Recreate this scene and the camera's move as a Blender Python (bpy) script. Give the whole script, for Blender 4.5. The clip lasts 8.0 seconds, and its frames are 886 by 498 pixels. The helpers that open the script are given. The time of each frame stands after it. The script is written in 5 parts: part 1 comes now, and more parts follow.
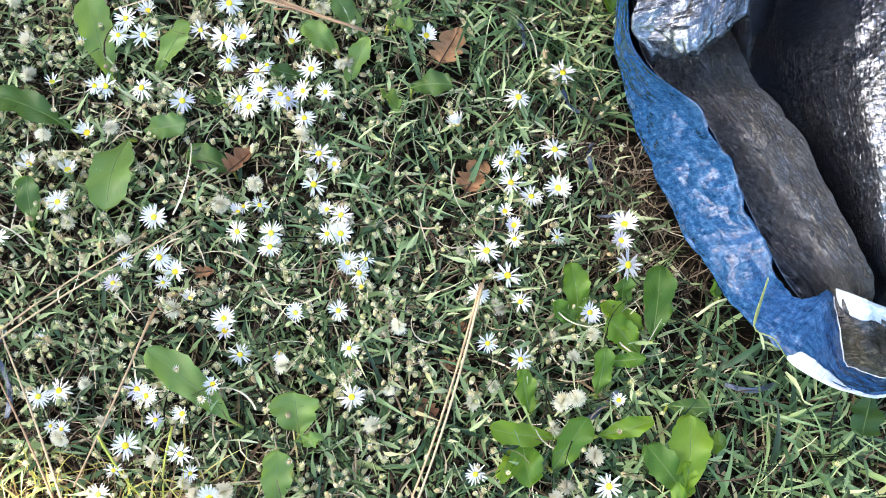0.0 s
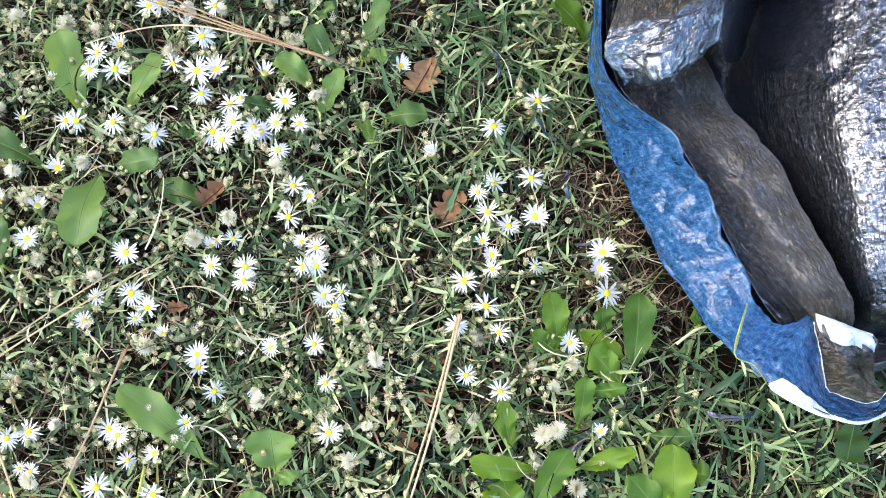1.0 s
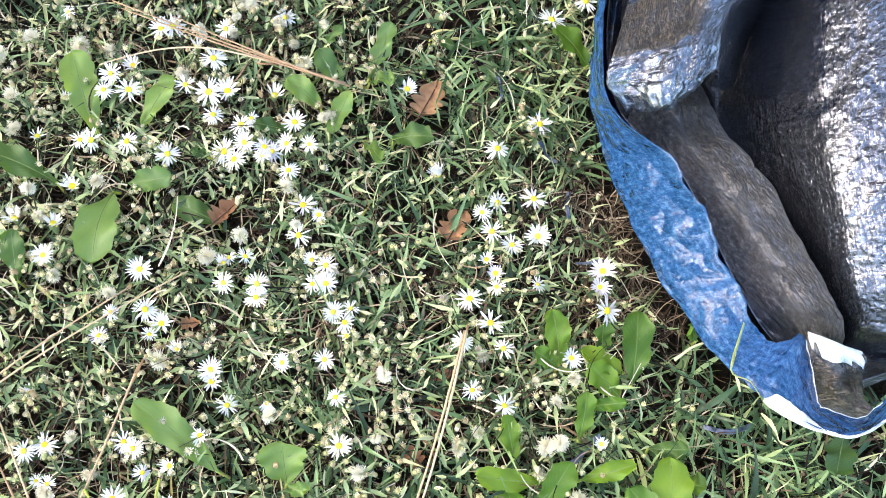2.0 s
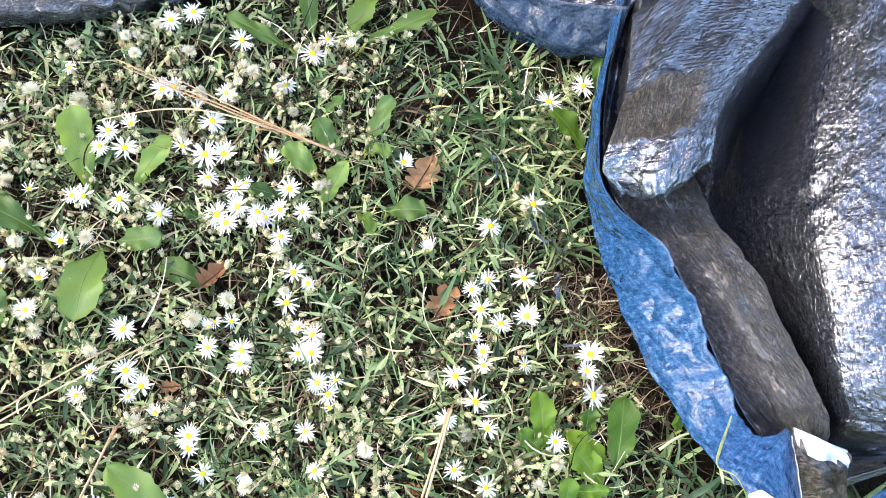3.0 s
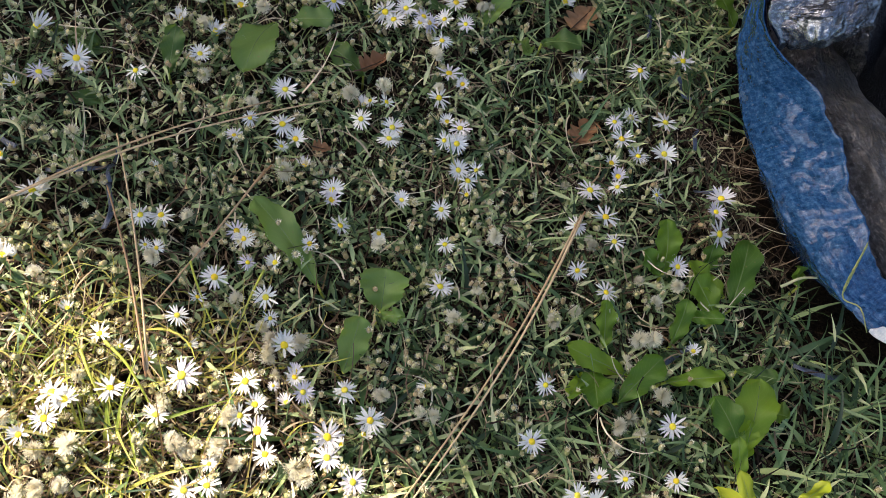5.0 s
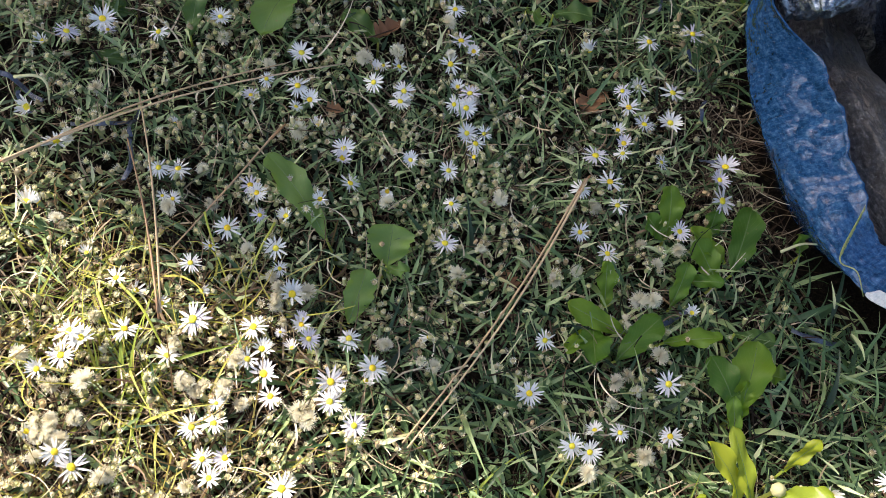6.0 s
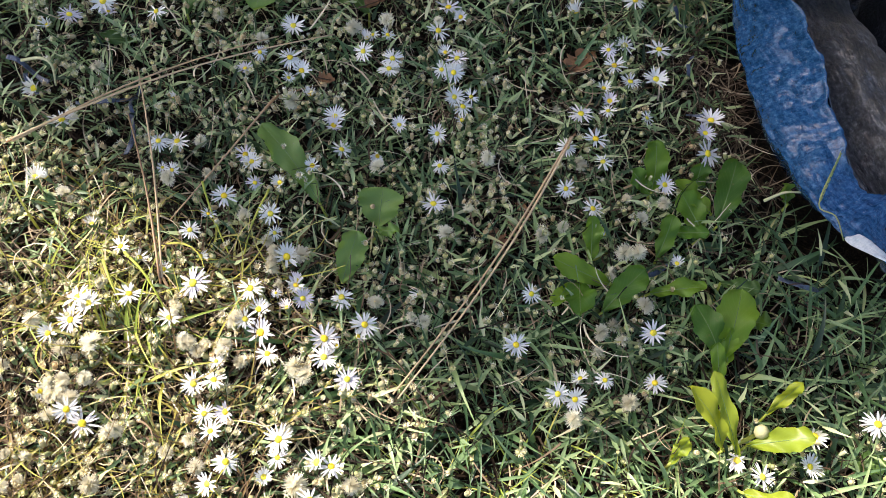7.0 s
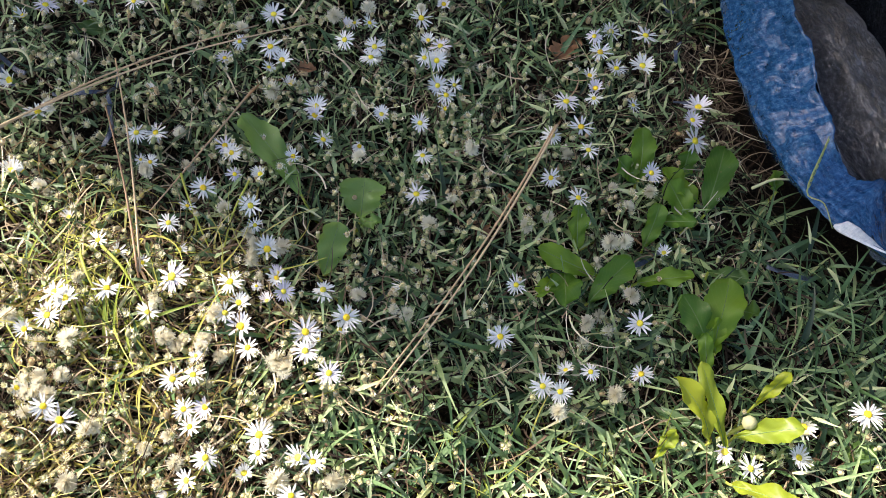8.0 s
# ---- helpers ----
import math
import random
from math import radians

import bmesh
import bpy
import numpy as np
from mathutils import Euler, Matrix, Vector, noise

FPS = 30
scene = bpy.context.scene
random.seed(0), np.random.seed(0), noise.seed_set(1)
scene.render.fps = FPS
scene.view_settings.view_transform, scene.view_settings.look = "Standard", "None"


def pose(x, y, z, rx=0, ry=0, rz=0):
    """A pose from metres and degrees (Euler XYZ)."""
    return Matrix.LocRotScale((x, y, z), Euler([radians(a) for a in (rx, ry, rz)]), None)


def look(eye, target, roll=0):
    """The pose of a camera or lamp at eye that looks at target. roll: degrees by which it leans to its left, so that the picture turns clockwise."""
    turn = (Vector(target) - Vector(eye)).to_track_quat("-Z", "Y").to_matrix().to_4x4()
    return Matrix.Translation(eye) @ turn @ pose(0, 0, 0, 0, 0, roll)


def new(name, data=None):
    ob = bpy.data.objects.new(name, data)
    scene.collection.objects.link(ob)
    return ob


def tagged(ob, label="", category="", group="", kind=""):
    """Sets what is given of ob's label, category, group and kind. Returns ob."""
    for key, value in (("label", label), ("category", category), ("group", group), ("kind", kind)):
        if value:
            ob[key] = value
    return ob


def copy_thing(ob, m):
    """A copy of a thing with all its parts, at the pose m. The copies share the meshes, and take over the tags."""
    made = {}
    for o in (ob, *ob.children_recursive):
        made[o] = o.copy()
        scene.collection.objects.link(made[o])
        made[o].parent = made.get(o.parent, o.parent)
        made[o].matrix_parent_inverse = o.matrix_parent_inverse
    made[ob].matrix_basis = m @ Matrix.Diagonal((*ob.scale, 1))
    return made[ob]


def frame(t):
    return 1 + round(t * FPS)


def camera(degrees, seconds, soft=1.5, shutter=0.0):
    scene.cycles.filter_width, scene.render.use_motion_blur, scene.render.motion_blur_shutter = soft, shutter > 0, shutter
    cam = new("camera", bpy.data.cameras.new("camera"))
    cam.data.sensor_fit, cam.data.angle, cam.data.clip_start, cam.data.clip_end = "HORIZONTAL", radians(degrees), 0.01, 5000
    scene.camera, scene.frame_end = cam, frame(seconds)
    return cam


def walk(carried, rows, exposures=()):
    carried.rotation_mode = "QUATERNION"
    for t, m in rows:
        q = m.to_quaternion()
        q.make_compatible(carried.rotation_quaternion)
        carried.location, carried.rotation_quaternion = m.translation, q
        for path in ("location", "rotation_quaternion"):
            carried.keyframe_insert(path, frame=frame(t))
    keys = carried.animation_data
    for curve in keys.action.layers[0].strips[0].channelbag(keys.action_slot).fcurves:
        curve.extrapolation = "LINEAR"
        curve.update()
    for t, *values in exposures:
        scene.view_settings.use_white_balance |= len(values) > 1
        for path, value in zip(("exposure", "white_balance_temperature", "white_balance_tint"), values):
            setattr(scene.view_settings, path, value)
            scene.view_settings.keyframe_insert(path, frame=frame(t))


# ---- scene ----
cam = camera(51.8, 8.0, soft=0.6, shutter=0.25)
PATH = [
    (0, (0.018, 0.025, 0.619), (0.071, 0.592, -1.298), 5.9),
    (0.5, (0.027, 0.035, 0.623), (0.089, 0.609, -1.291), 6.1),
    (1, (0.025, 0.028, 0.613), (0.106, 0.656, -1.284), 6.9),
    (1.2, (0.025, 0.025, 0.613), (0.11, 0.664, -1.28), 7.0),
    (2.3, (0.001, 0.029, 0.637), (0.146, 0.685, -1.247), 12.5),
    (2.5, (0.002, 0.03, 0.634), (0.153, 0.742, -1.229), 12.7),
    (3, (-0.003, 0.036, 0.633), (0.168, 0.813, -1.201), 15.0),
    (3.5, (-0.012, 0.013, 0.626), (0.164, 0.866, -1.175), 15.8),
    (3.8, (-0.03, -0.05, 0.603), (0.073, 0.9, -1.154), 13.5),
    (4, (-0.035, -0.082, 0.586), (0.028, 0.841, -1.187), 13.3),
    (4.3, (-0.046, -0.106, 0.584), (0.018, 0.766, -1.215), 15.3),
    (4.5, (-0.042, -0.122, 0.579), (0.008, 0.772, -1.209), 15.9),
    (4.7, (-0.05, -0.128, 0.575), (0.028, 0.755, -1.218), 18.2),
    (5.8, (-0.026, -0.165, 0.578), (-0.021, 0.705, -1.223), 15.6),
    (6, (-0.023, -0.167, 0.58), (-0.024, 0.702, -1.221), 15.3),
    (6.5, (0.011, -0.174, 0.585), (-0.064, 0.64, -1.241), 9.7),
    (7, (0.017, -0.178, 0.597), (-0.068, 0.626, -1.232), 8.0),
    (7.5, (0.03, -0.168, 0.592), (-0.069, 0.615, -1.246), 6.4),
    (8, (0.027, -0.172, 0.589), (-0.052, 0.615, -1.247), 7.8),
]
EXPOSURES = [(0.0, 2.85, 6200, 7), (2.5, 3.25, 6600, 10), (3.6, 3.3, 6650, 10), (4.0, 2.40, 6800, 11), (4.15, 2.06, 6850, 11), (4.5, 1.55, 6800, 12), (6.0, 1.47, 6300, 12), (8.0, 1.44, 6150, 12)]
walk(cam, [(t, look(eye, target, roll)) for t, eye, target, roll in PATH], EXPOSURES)

# ---------------------------------------------------------------- light
SUN_AZ, SUN_EL = radians(-71.4), radians(40)      # azimuth from +y towards +x, height
world = bpy.data.worlds.new("sky")
scene.world = world
world.use_nodes = True
wn, wl = world.node_tree.nodes, world.node_tree.links
sky = wn.new("ShaderNodeTexSky")
sky.sky_type = "NISHITA"
sky.sun_disc = False
sky.sun_elevation, sky.sun_rotation = SUN_EL, SUN_AZ
sky.dust_density = 3.5
wn["Background"].inputs["Strength"].default_value = 0.10
wl.new(sky.outputs["Color"], wn["Background"].inputs["Color"])
sun_data = bpy.data.lights.new("sun", "SUN")
sun_data.energy, sun_data.angle, sun_data.color = 3.9, radians(0.5), (1.0, 0.90, 0.77)
sun_way = Vector((math.sin(SUN_AZ) * math.cos(SUN_EL), math.cos(SUN_AZ) * math.cos(SUN_EL), math.sin(SUN_EL)))
sun = new("sun", sun_data)
sun.matrix_world = look(sun_way * 20, (0, 0, 0))

rng = np.random.default_rng(7)


# ---------------------------------------------------------------- materials
def nodes_of(name):
    m = bpy.data.materials.new(name)
    m.use_nodes = True
    return m, m.node_tree.nodes, m.node_tree.links


def ramp(n, l, fac, stops):
    r = n.new("ShaderNodeValToRGB")
    while len(r.color_ramp.elements) < len(stops):
        r.color_ramp.elements.new(0.5)
    for e, (p, c) in zip(r.color_ramp.elements, stops):
        e.position, e.color = p, (*c, 1)
    l.new(fac, r.inputs["Fac"])
    return r.outputs["Color"]


def noise_node(n, l, scale, detail=4, rough=0.6, vector=None):
    t = n.new("ShaderNodeTexNoise")
    t.inputs["Scale"].default_value, t.inputs["Detail"].default_value, t.inputs["Roughness"].default_value = scale, detail, rough
    if vector is not None:
        l.new(vector, t.inputs["Vector"])
    return t.outputs["Fac"]


def mix(n, l, fac, a, b, mode="MIX"):
    m = n.new("ShaderNodeMix")
    m.data_type, m.blend_type = "RGBA", mode
    for sock, v in ((m.inputs[0], fac), (m.inputs[6], a), (m.inputs[7], b)):
        if isinstance(v, (int, float)):
            sock.default_value = v
        elif isinstance(v, tuple):
            sock.default_value = (*v, 1)
        else:
            l.new(v, sock)
    return m.outputs[2]


def math_node(n, l, op, a, b=0.0, clamp=False):
    m = n.new("ShaderNodeMath")
    m.operation, m.use_clamp = op, clamp
    for sock, v in ((m.inputs[0], a), (m.inputs[1], b)):
        if isinstance(v, (int, float)):
            sock.default_value = v
        else:
            l.new(v, sock)
    return m.outputs[0]


def bump(n, l, height, strength, distance):
    b = n.new("ShaderNodeBump")
    b.inputs["Strength"].default_value, b.inputs["Distance"].default_value = strength, distance
    l.new(height, b.inputs["Height"])
    return b.outputs["Normal"]


def plant_material(name, stops, thin=0.35, rough=0.5, by="island", grain=900.0, spec=0.4, glow=(1.5, 1.45, 0.6)):
    """Leaf tissue: colour by the piece, streaked, with light shining through it."""
    m, n, l = nodes_of(name)
    p = n["Principled BSDF"]
    if by == "island":
        r = n.new("ShaderNodeNewGeometry").outputs["Random Per Island"]
    else:
        r = n.new("ShaderNodeObjectInfo").outputs["Random"]
    c = ramp(n, l, r, stops)
    co = n.new("ShaderNodeTexCoord").outputs["Object"]
    g = noise_node(n, l, grain, 3, 0.6, co)
    g2 = noise_node(n, l, 60, 2, 0.5, co)
    k = math_node(n, l, "MULTIPLY_ADD", g, 0.5)
    n[k.node.name].inputs[2].default_value = 0.72
    c = mix(n, l, 1.0, c, mix(n, l, k, (0, 0, 0), (1.05, 1.05, 1.0)), "MULTIPLY")
    c = mix(n, l, math_node(n, l, "MULTIPLY", g2, 0.35), c, mix(n, l, 1.0, c, (1.25, 1.05, 0.6), "MULTIPLY"))
    l.new(c, p.inputs["Base Color"])
    p.inputs["Roughness"].default_value = rough
    p.inputs["Specular IOR Level"].default_value = spec
    l.new(bump(n, l, g, 0.25, 0.0006), p.inputs["Normal"])
    if thin > 0:
        tr = n.new("ShaderNodeBsdfTranslucent")
        l.new(mix(n, l, 1.0, c, glow, "MULTIPLY"), tr.inputs["Color"])
        ms = n.new("ShaderNodeMixShader")
        ms.inputs[0].default_value = thin
        l.new(p.outputs[0], ms.inputs[1])
        l.new(tr.outputs[0], ms.inputs[2])
        l.new(ms.outputs[0], n["Material Output"].inputs["Surface"])
    return m


GREENS = [(0.0, (0.018, 0.040, 0.018)), (0.22, (0.050, 0.106, 0.046)), (0.48, (0.118, 0.212, 0.092)), (0.74, (0.225, 0.338, 0.168)), (0.91, (0.33, 0.43, 0.20)), (0.97, (0.50, 0.48, 0.26)), (1.0, (0.68, 0.61, 0.44))]
GRASS = plant_material("grass_blade", GREENS, 0.20, 0.38, spec=0.5, glow=(1.6, 1.5, 0.30))
TUFT_GREEN = plant_material("tuft_blade_green", GREENS[1:5], 0.25, 0.42, by="object", spec=0.4, glow=(1.6, 1.5, 0.30))
# tuft blades with the yellow of sunlight put into the colour
TUFT_SUNLIT = plant_material("tuft_blade_sunlit", [(0.0, (0.20, 0.28, 0.05)), (0.5, (0.36, 0.42, 0.08)), (1.0, (0.52, 0.50, 0.14))], 0.32, 0.45, by="object", spec=0.35, glow=(1.6, 1.5, 0.25))
STRAW = plant_material("dry_straw", [(0.0, (0.010, 0.007, 0.005)), (0.45, (0.050, 0.032, 0.022)), (0.66, (0.21, 0.145, 0.098)), (0.84, (0.50, 0.40, 0.28)), (1.0, (0.80, 0.73, 0.60))], 0.05, 0.7, spec=0.12)
BROWN_STRAW = plant_material("brown_straw", [(0.0, (0.030, 0.020, 0.014)), (0.4, (0.095, 0.066, 0.046)), (0.75, (0.21, 0.155, 0.11)), (1.0, (0.42, 0.34, 0.25))], 0.04, 0.7, spec=0.12)
ASTER_LEAF = plant_material("aster_leaf_green", [(0.0, (0.018, 0.036, 0.016)), (0.24, (0.065, 0.112, 0.050)), (0.48, (0.205, 0.295, 0.140)), (0.80, (0.42, 0.51, 0.28)), (1.0, (0.62, 0.64, 0.42))], 0.15, 0.42, spec=0.3, glow=(1.5, 1.45, 0.5))
# dead straw of the lowest layer, darkened to stand for shade in the gaps
SHADED_STRAW = plant_material("shaded_straw", [(0.0, (0.006, 0.004, 0.003)), (0.55, (0.022, 0.015, 0.010)), (0.84, (0.080, 0.054, 0.036)), (1.0, (0.24, 0.17, 0.12))], 0.0, 0.8, spec=0.06)
ASTER_GREEN = plant_material("aster_foliage_green", [(0.0, (0.009, 0.018, 0.008)), (0.32, (0.045, 0.078, 0.034)), (0.56, (0.185, 0.255, 0.120)), (0.78, (0.41, 0.47, 0.26)), (1.0, (0.68, 0.65, 0.48))], 0.15, 0.5, spec=0.12, glow=(1.5, 1.45, 0.45))
BUD_CUP = plant_material("bud_cup", [(0.0, (0.15, 0.20, 0.08)), (0.45, (0.36, 0.38, 0.18)), (0.75, (0.58, 0.53, 0.34)), (1.0, (0.52, 0.38, 0.22))], 0.1, 0.6)
BUD_TIP = plant_material("bud_tip", [(0.0, (0.66, 0.62, 0.40)), (0.35, (0.80, 0.77, 0.62)), (0.8, (0.86, 0.84, 0.76)), (1.0, (0.70, 0.55, 0.37))], 0.1, 0.7, glow=(1.0, 0.98, 0.85))
BUD_HEART = plant_material("bud_heart", [(0.0, (0.58, 0.56, 0.26)), (0.5, (0.66, 0.60, 0.38)), (1.0, (0.46, 0.36, 0.20))], 0.0, 0.8)
PETAL = plant_material("white_ray_petal", [(0.0, (0.74, 0.76, 0.84)), (0.6, (0.84, 0.84, 0.87)), (1.0, (0.70, 0.67, 0.82))], 0.2, 0.5, by="object", grain=1500, glow=(1.0, 1.0, 1.0))
DISC = plant_material("yellow_disc", [(0.0, (0.80, 0.56, 0.02)), (0.6, (0.86, 0.72, 0.03)), (1.0, (0.72, 0.62, 0.06))], 0.0, 0.65, by="object", grain=2200)
PAPPUS = plant_material("seed_fluff", [(0.0, (0.74, 0.72, 0.66)), (0.5, (0.86, 0.85, 0.81)), (1.0, (0.90, 0.90, 0.88))], 0.45, 0.8, by="object", spec=0.1, glow=(1.0, 0.98, 0.92))
NEEDLE = plant_material("pine_needle_tan", [(0.0, (0.34, 0.21, 0.125)), (0.5, (0.47, 0.33, 0.205)), (1.0, (0.62, 0.48, 0.32))], 0.0, 0.4, by="object", grain=700)
OAK_BROWN = plant_material("dead_oak_leaf_brown", [(0.0, (0.19, 0.088, 0.045)), (0.5, (0.30, 0.155, 0.082)), (1.0, (0.42, 0.25, 0.14))], 0.15, 0.6, by="object", grain=300)
PALE_STALK = plant_material("pale_stalk", [(0.0, (0.62, 0.62, 0.40)), (1.0, (0.74, 0.70, 0.52))], 0.1, 0.6, by="object")
LEAF_RIB = plant_material("pale_leaf_rib", [(0.0, (0.16, 0.26, 0.07)), (1.0, (0.24, 0.34, 0.10))], 0.1, 0.5, by="object")
SEED_STALK = plant_material("pale_green_stalk", [(0.0, (0.24, 0.30, 0.10)), (1.0, (0.32, 0.37, 0.15))], 0.15, 0.5, by="object")
# brown is dry stem; the yellow end carries sunlight in the colour
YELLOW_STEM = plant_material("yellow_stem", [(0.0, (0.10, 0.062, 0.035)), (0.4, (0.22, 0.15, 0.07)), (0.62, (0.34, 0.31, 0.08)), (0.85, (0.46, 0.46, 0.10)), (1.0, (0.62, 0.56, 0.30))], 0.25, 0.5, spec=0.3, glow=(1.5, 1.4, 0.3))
YELLOW_STALK = plant_material("yellow_green_stalk", [(0.0, (0.40, 0.47, 0.08)), (1.0, (0.54, 0.55, 0.14))], 0.3, 0.5, by="object")


def broad_leaf_material(name, stops):
    """Waxy broad leaf with a pale midrib and faint side veins, laid along the leaf's own length and breadth."""
    m, n, l = nodes_of(name)
    p = n["Principled BSDF"]
    info = n.new("ShaderNodeObjectInfo").outputs["Random"]
    base = ramp(n, l, info, stops)
    uv = n.new("ShaderNodeUVMap")
    sep = n.new("ShaderNodeSeparateXYZ")
    l.new(uv.outputs["UV"], sep.inputs[0])
    side = math_node(n, l, "ABSOLUTE", math_node(n, l, "SUBTRACT", sep.outputs["Y"], 0.5))
    rib = math_node(n, l, "SUBTRACT", 1.0, math_node(n, l, "MULTIPLY", side, 22.0), True)
    slant = math_node(n, l, "SUBTRACT", math_node(n, l, "MULTIPLY", sep.outputs["X"], 9.0), math_node(n, l, "MULTIPLY", side, 7.0))
    vein = math_node(n, l, "SUBTRACT", math_node(n, l, "MULTIPLY", math_node(n, l, "ABSOLUTE", math_node(n, l, "SUBTRACT", math_node(n, l, "FRACT", slant), 0.5)), 14.0), 6.0, True)
    co = n.new("ShaderNodeTexCoord").outputs["Object"]
    blotch = noise_node(n, l, 90, 4, 0.6, co)
    fine = noise_node(n, l, 900, 3, 0.6, co)
    c = mix(n, l, math_node(n, l, "MULTIPLY", blotch, 0.55), base, mix(n, l, 1.0, base, (1.35, 1.15, 0.75), "MULTIPLY"))
    c = mix(n, l, math_node(n, l, "MULTIPLY", vein, 0.09), c, (0.34, 0.43, 0.17))
    c = mix(n, l, math_node(n, l, "MULTIPLY", rib, 0.12), c, (0.40, 0.48, 0.22))
    spots = math_node(n, l, "MULTIPLY", math_node(n, l, "SUBTRACT", noise_node(n, l, 260, 2, 0.5, co), 0.66), 9.0, True)
    c = mix(n, l, math_node(n, l, "MULTIPLY", spots, 0.5), c, (0.22, 0.19, 0.08))
    l.new(c, p.inputs["Base Color"])
    l.new(math_node(n, l, "MULTIPLY_ADD", blotch, 0.3), p.inputs["Roughness"])
    n[p.inputs["Roughness"].links[0].from_node.name].inputs[2].default_value = 0.20
    p.inputs["Specular IOR Level"].default_value = 0.28
    h = math_node(n, l, "ADD", math_node(n, l, "MULTIPLY", vein, 0.12), math_node(n, l, "ADD", math_node(n, l, "MULTIPLY", blotch, 0.6), math_node(n, l, "MULTIPLY", fine, 0.3)))
    l.new(bump(n, l, h, 0.35, 0.0008), p.inputs["Normal"])
    tr = n.new("ShaderNodeBsdfTranslucent")
    l.new(mix(n, l, 1.0, c, (2.6, 2.3, 0.40), "MULTIPLY"), tr.inputs["Color"])
    ms = n.new("ShaderNodeMixShader")
    ms.inputs[0].default_value = 0.38
    l.new(p.outputs[0], ms.inputs[1])
    l.new(tr.outputs[0], ms.inputs[2])
    l.new(ms.outputs[0], n["Material Output"].inputs["Surface"])
    return m


LEAF_DARK = broad_leaf_material("broad_leaf_dark_green", [(0.0, (0.040, 0.088, 0.030)), (0.5, (0.075, 0.145, 0.045)), (1.0, (0.120, 0.205, 0.055))])
LEAF_BRIGHT = broad_leaf_material("broad_leaf_yellow_green", [(0.0, (0.060, 0.138, 0.024)), (0.35, (0.085, 0.180, 0.026)), (0.7, (0.120, 0.226, 0.028)), (1.0, (0.165, 0.275, 0.028))])
# yellow of sun shining through the leaf, put into its own colour
LEAF_SUNLIT = broad_leaf_material("sunlit_leaf_yellow", [(0.0, (0.210, 0.285, 0.030)), (1.0, (0.300, 0.350, 0.030))])
LEAF_PALE = broad_leaf_material("broad_leaf_pale_green", [(0.0, (0.105, 0.192, 0.070)), (0.6, (0.150, 0.255, 0.082)), (1.0, (0.195, 0.305, 0.088))])


def soil_material():
    m, n, l = nodes_of("soil_under_lawn")
    p = n["Principled BSDF"]
    co = n.new("ShaderNodeTexCoord").outputs["Object"]
    big, fine = noise_node(n, l, 18, 5, 0.65, co), noise_node(n, l, 420, 4, 0.7, co)
    # near-black soil: the shade between the plants is put into its colour
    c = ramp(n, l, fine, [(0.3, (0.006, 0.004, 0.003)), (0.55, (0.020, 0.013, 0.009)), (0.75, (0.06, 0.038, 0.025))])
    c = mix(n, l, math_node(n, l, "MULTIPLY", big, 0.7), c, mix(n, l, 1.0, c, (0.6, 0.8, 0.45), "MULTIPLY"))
    far = noise_node(n, l, 2.2, 4, 0.6, co)
    reach = n.new("ShaderNodeVectorMath")
    reach.operation = "LENGTH"
    l.new(co, reach.inputs[0])
    lawn = ramp(n, l, noise_node(n, l, 55, 5, 0.7, co), [(0.3, (0.020, 0.034, 0.012)), (0.55, (0.060, 0.095, 0.030)), (0.75, (0.14, 0.17, 0.06))])
    lawn = mix(n, l, math_node(n, l, "MULTIPLY", far, 0.6), lawn, mix(n, l, 1.0, lawn, (1.5, 1.1, 0.8), "MULTIPLY"))
    l.new(mix(n, l, math_node(n, l, "SUBTRACT", reach.outputs["Value"], 0.7, True), c, lawn), p.inputs["Base Color"])
    p.inputs["Roughness"].default_value = 1.0
    p.inputs["Specular IOR Level"].default_value = 0.1
    l.new(bump(n, l, fine, 0.8, 0.004), p.inputs["Normal"])
    return m


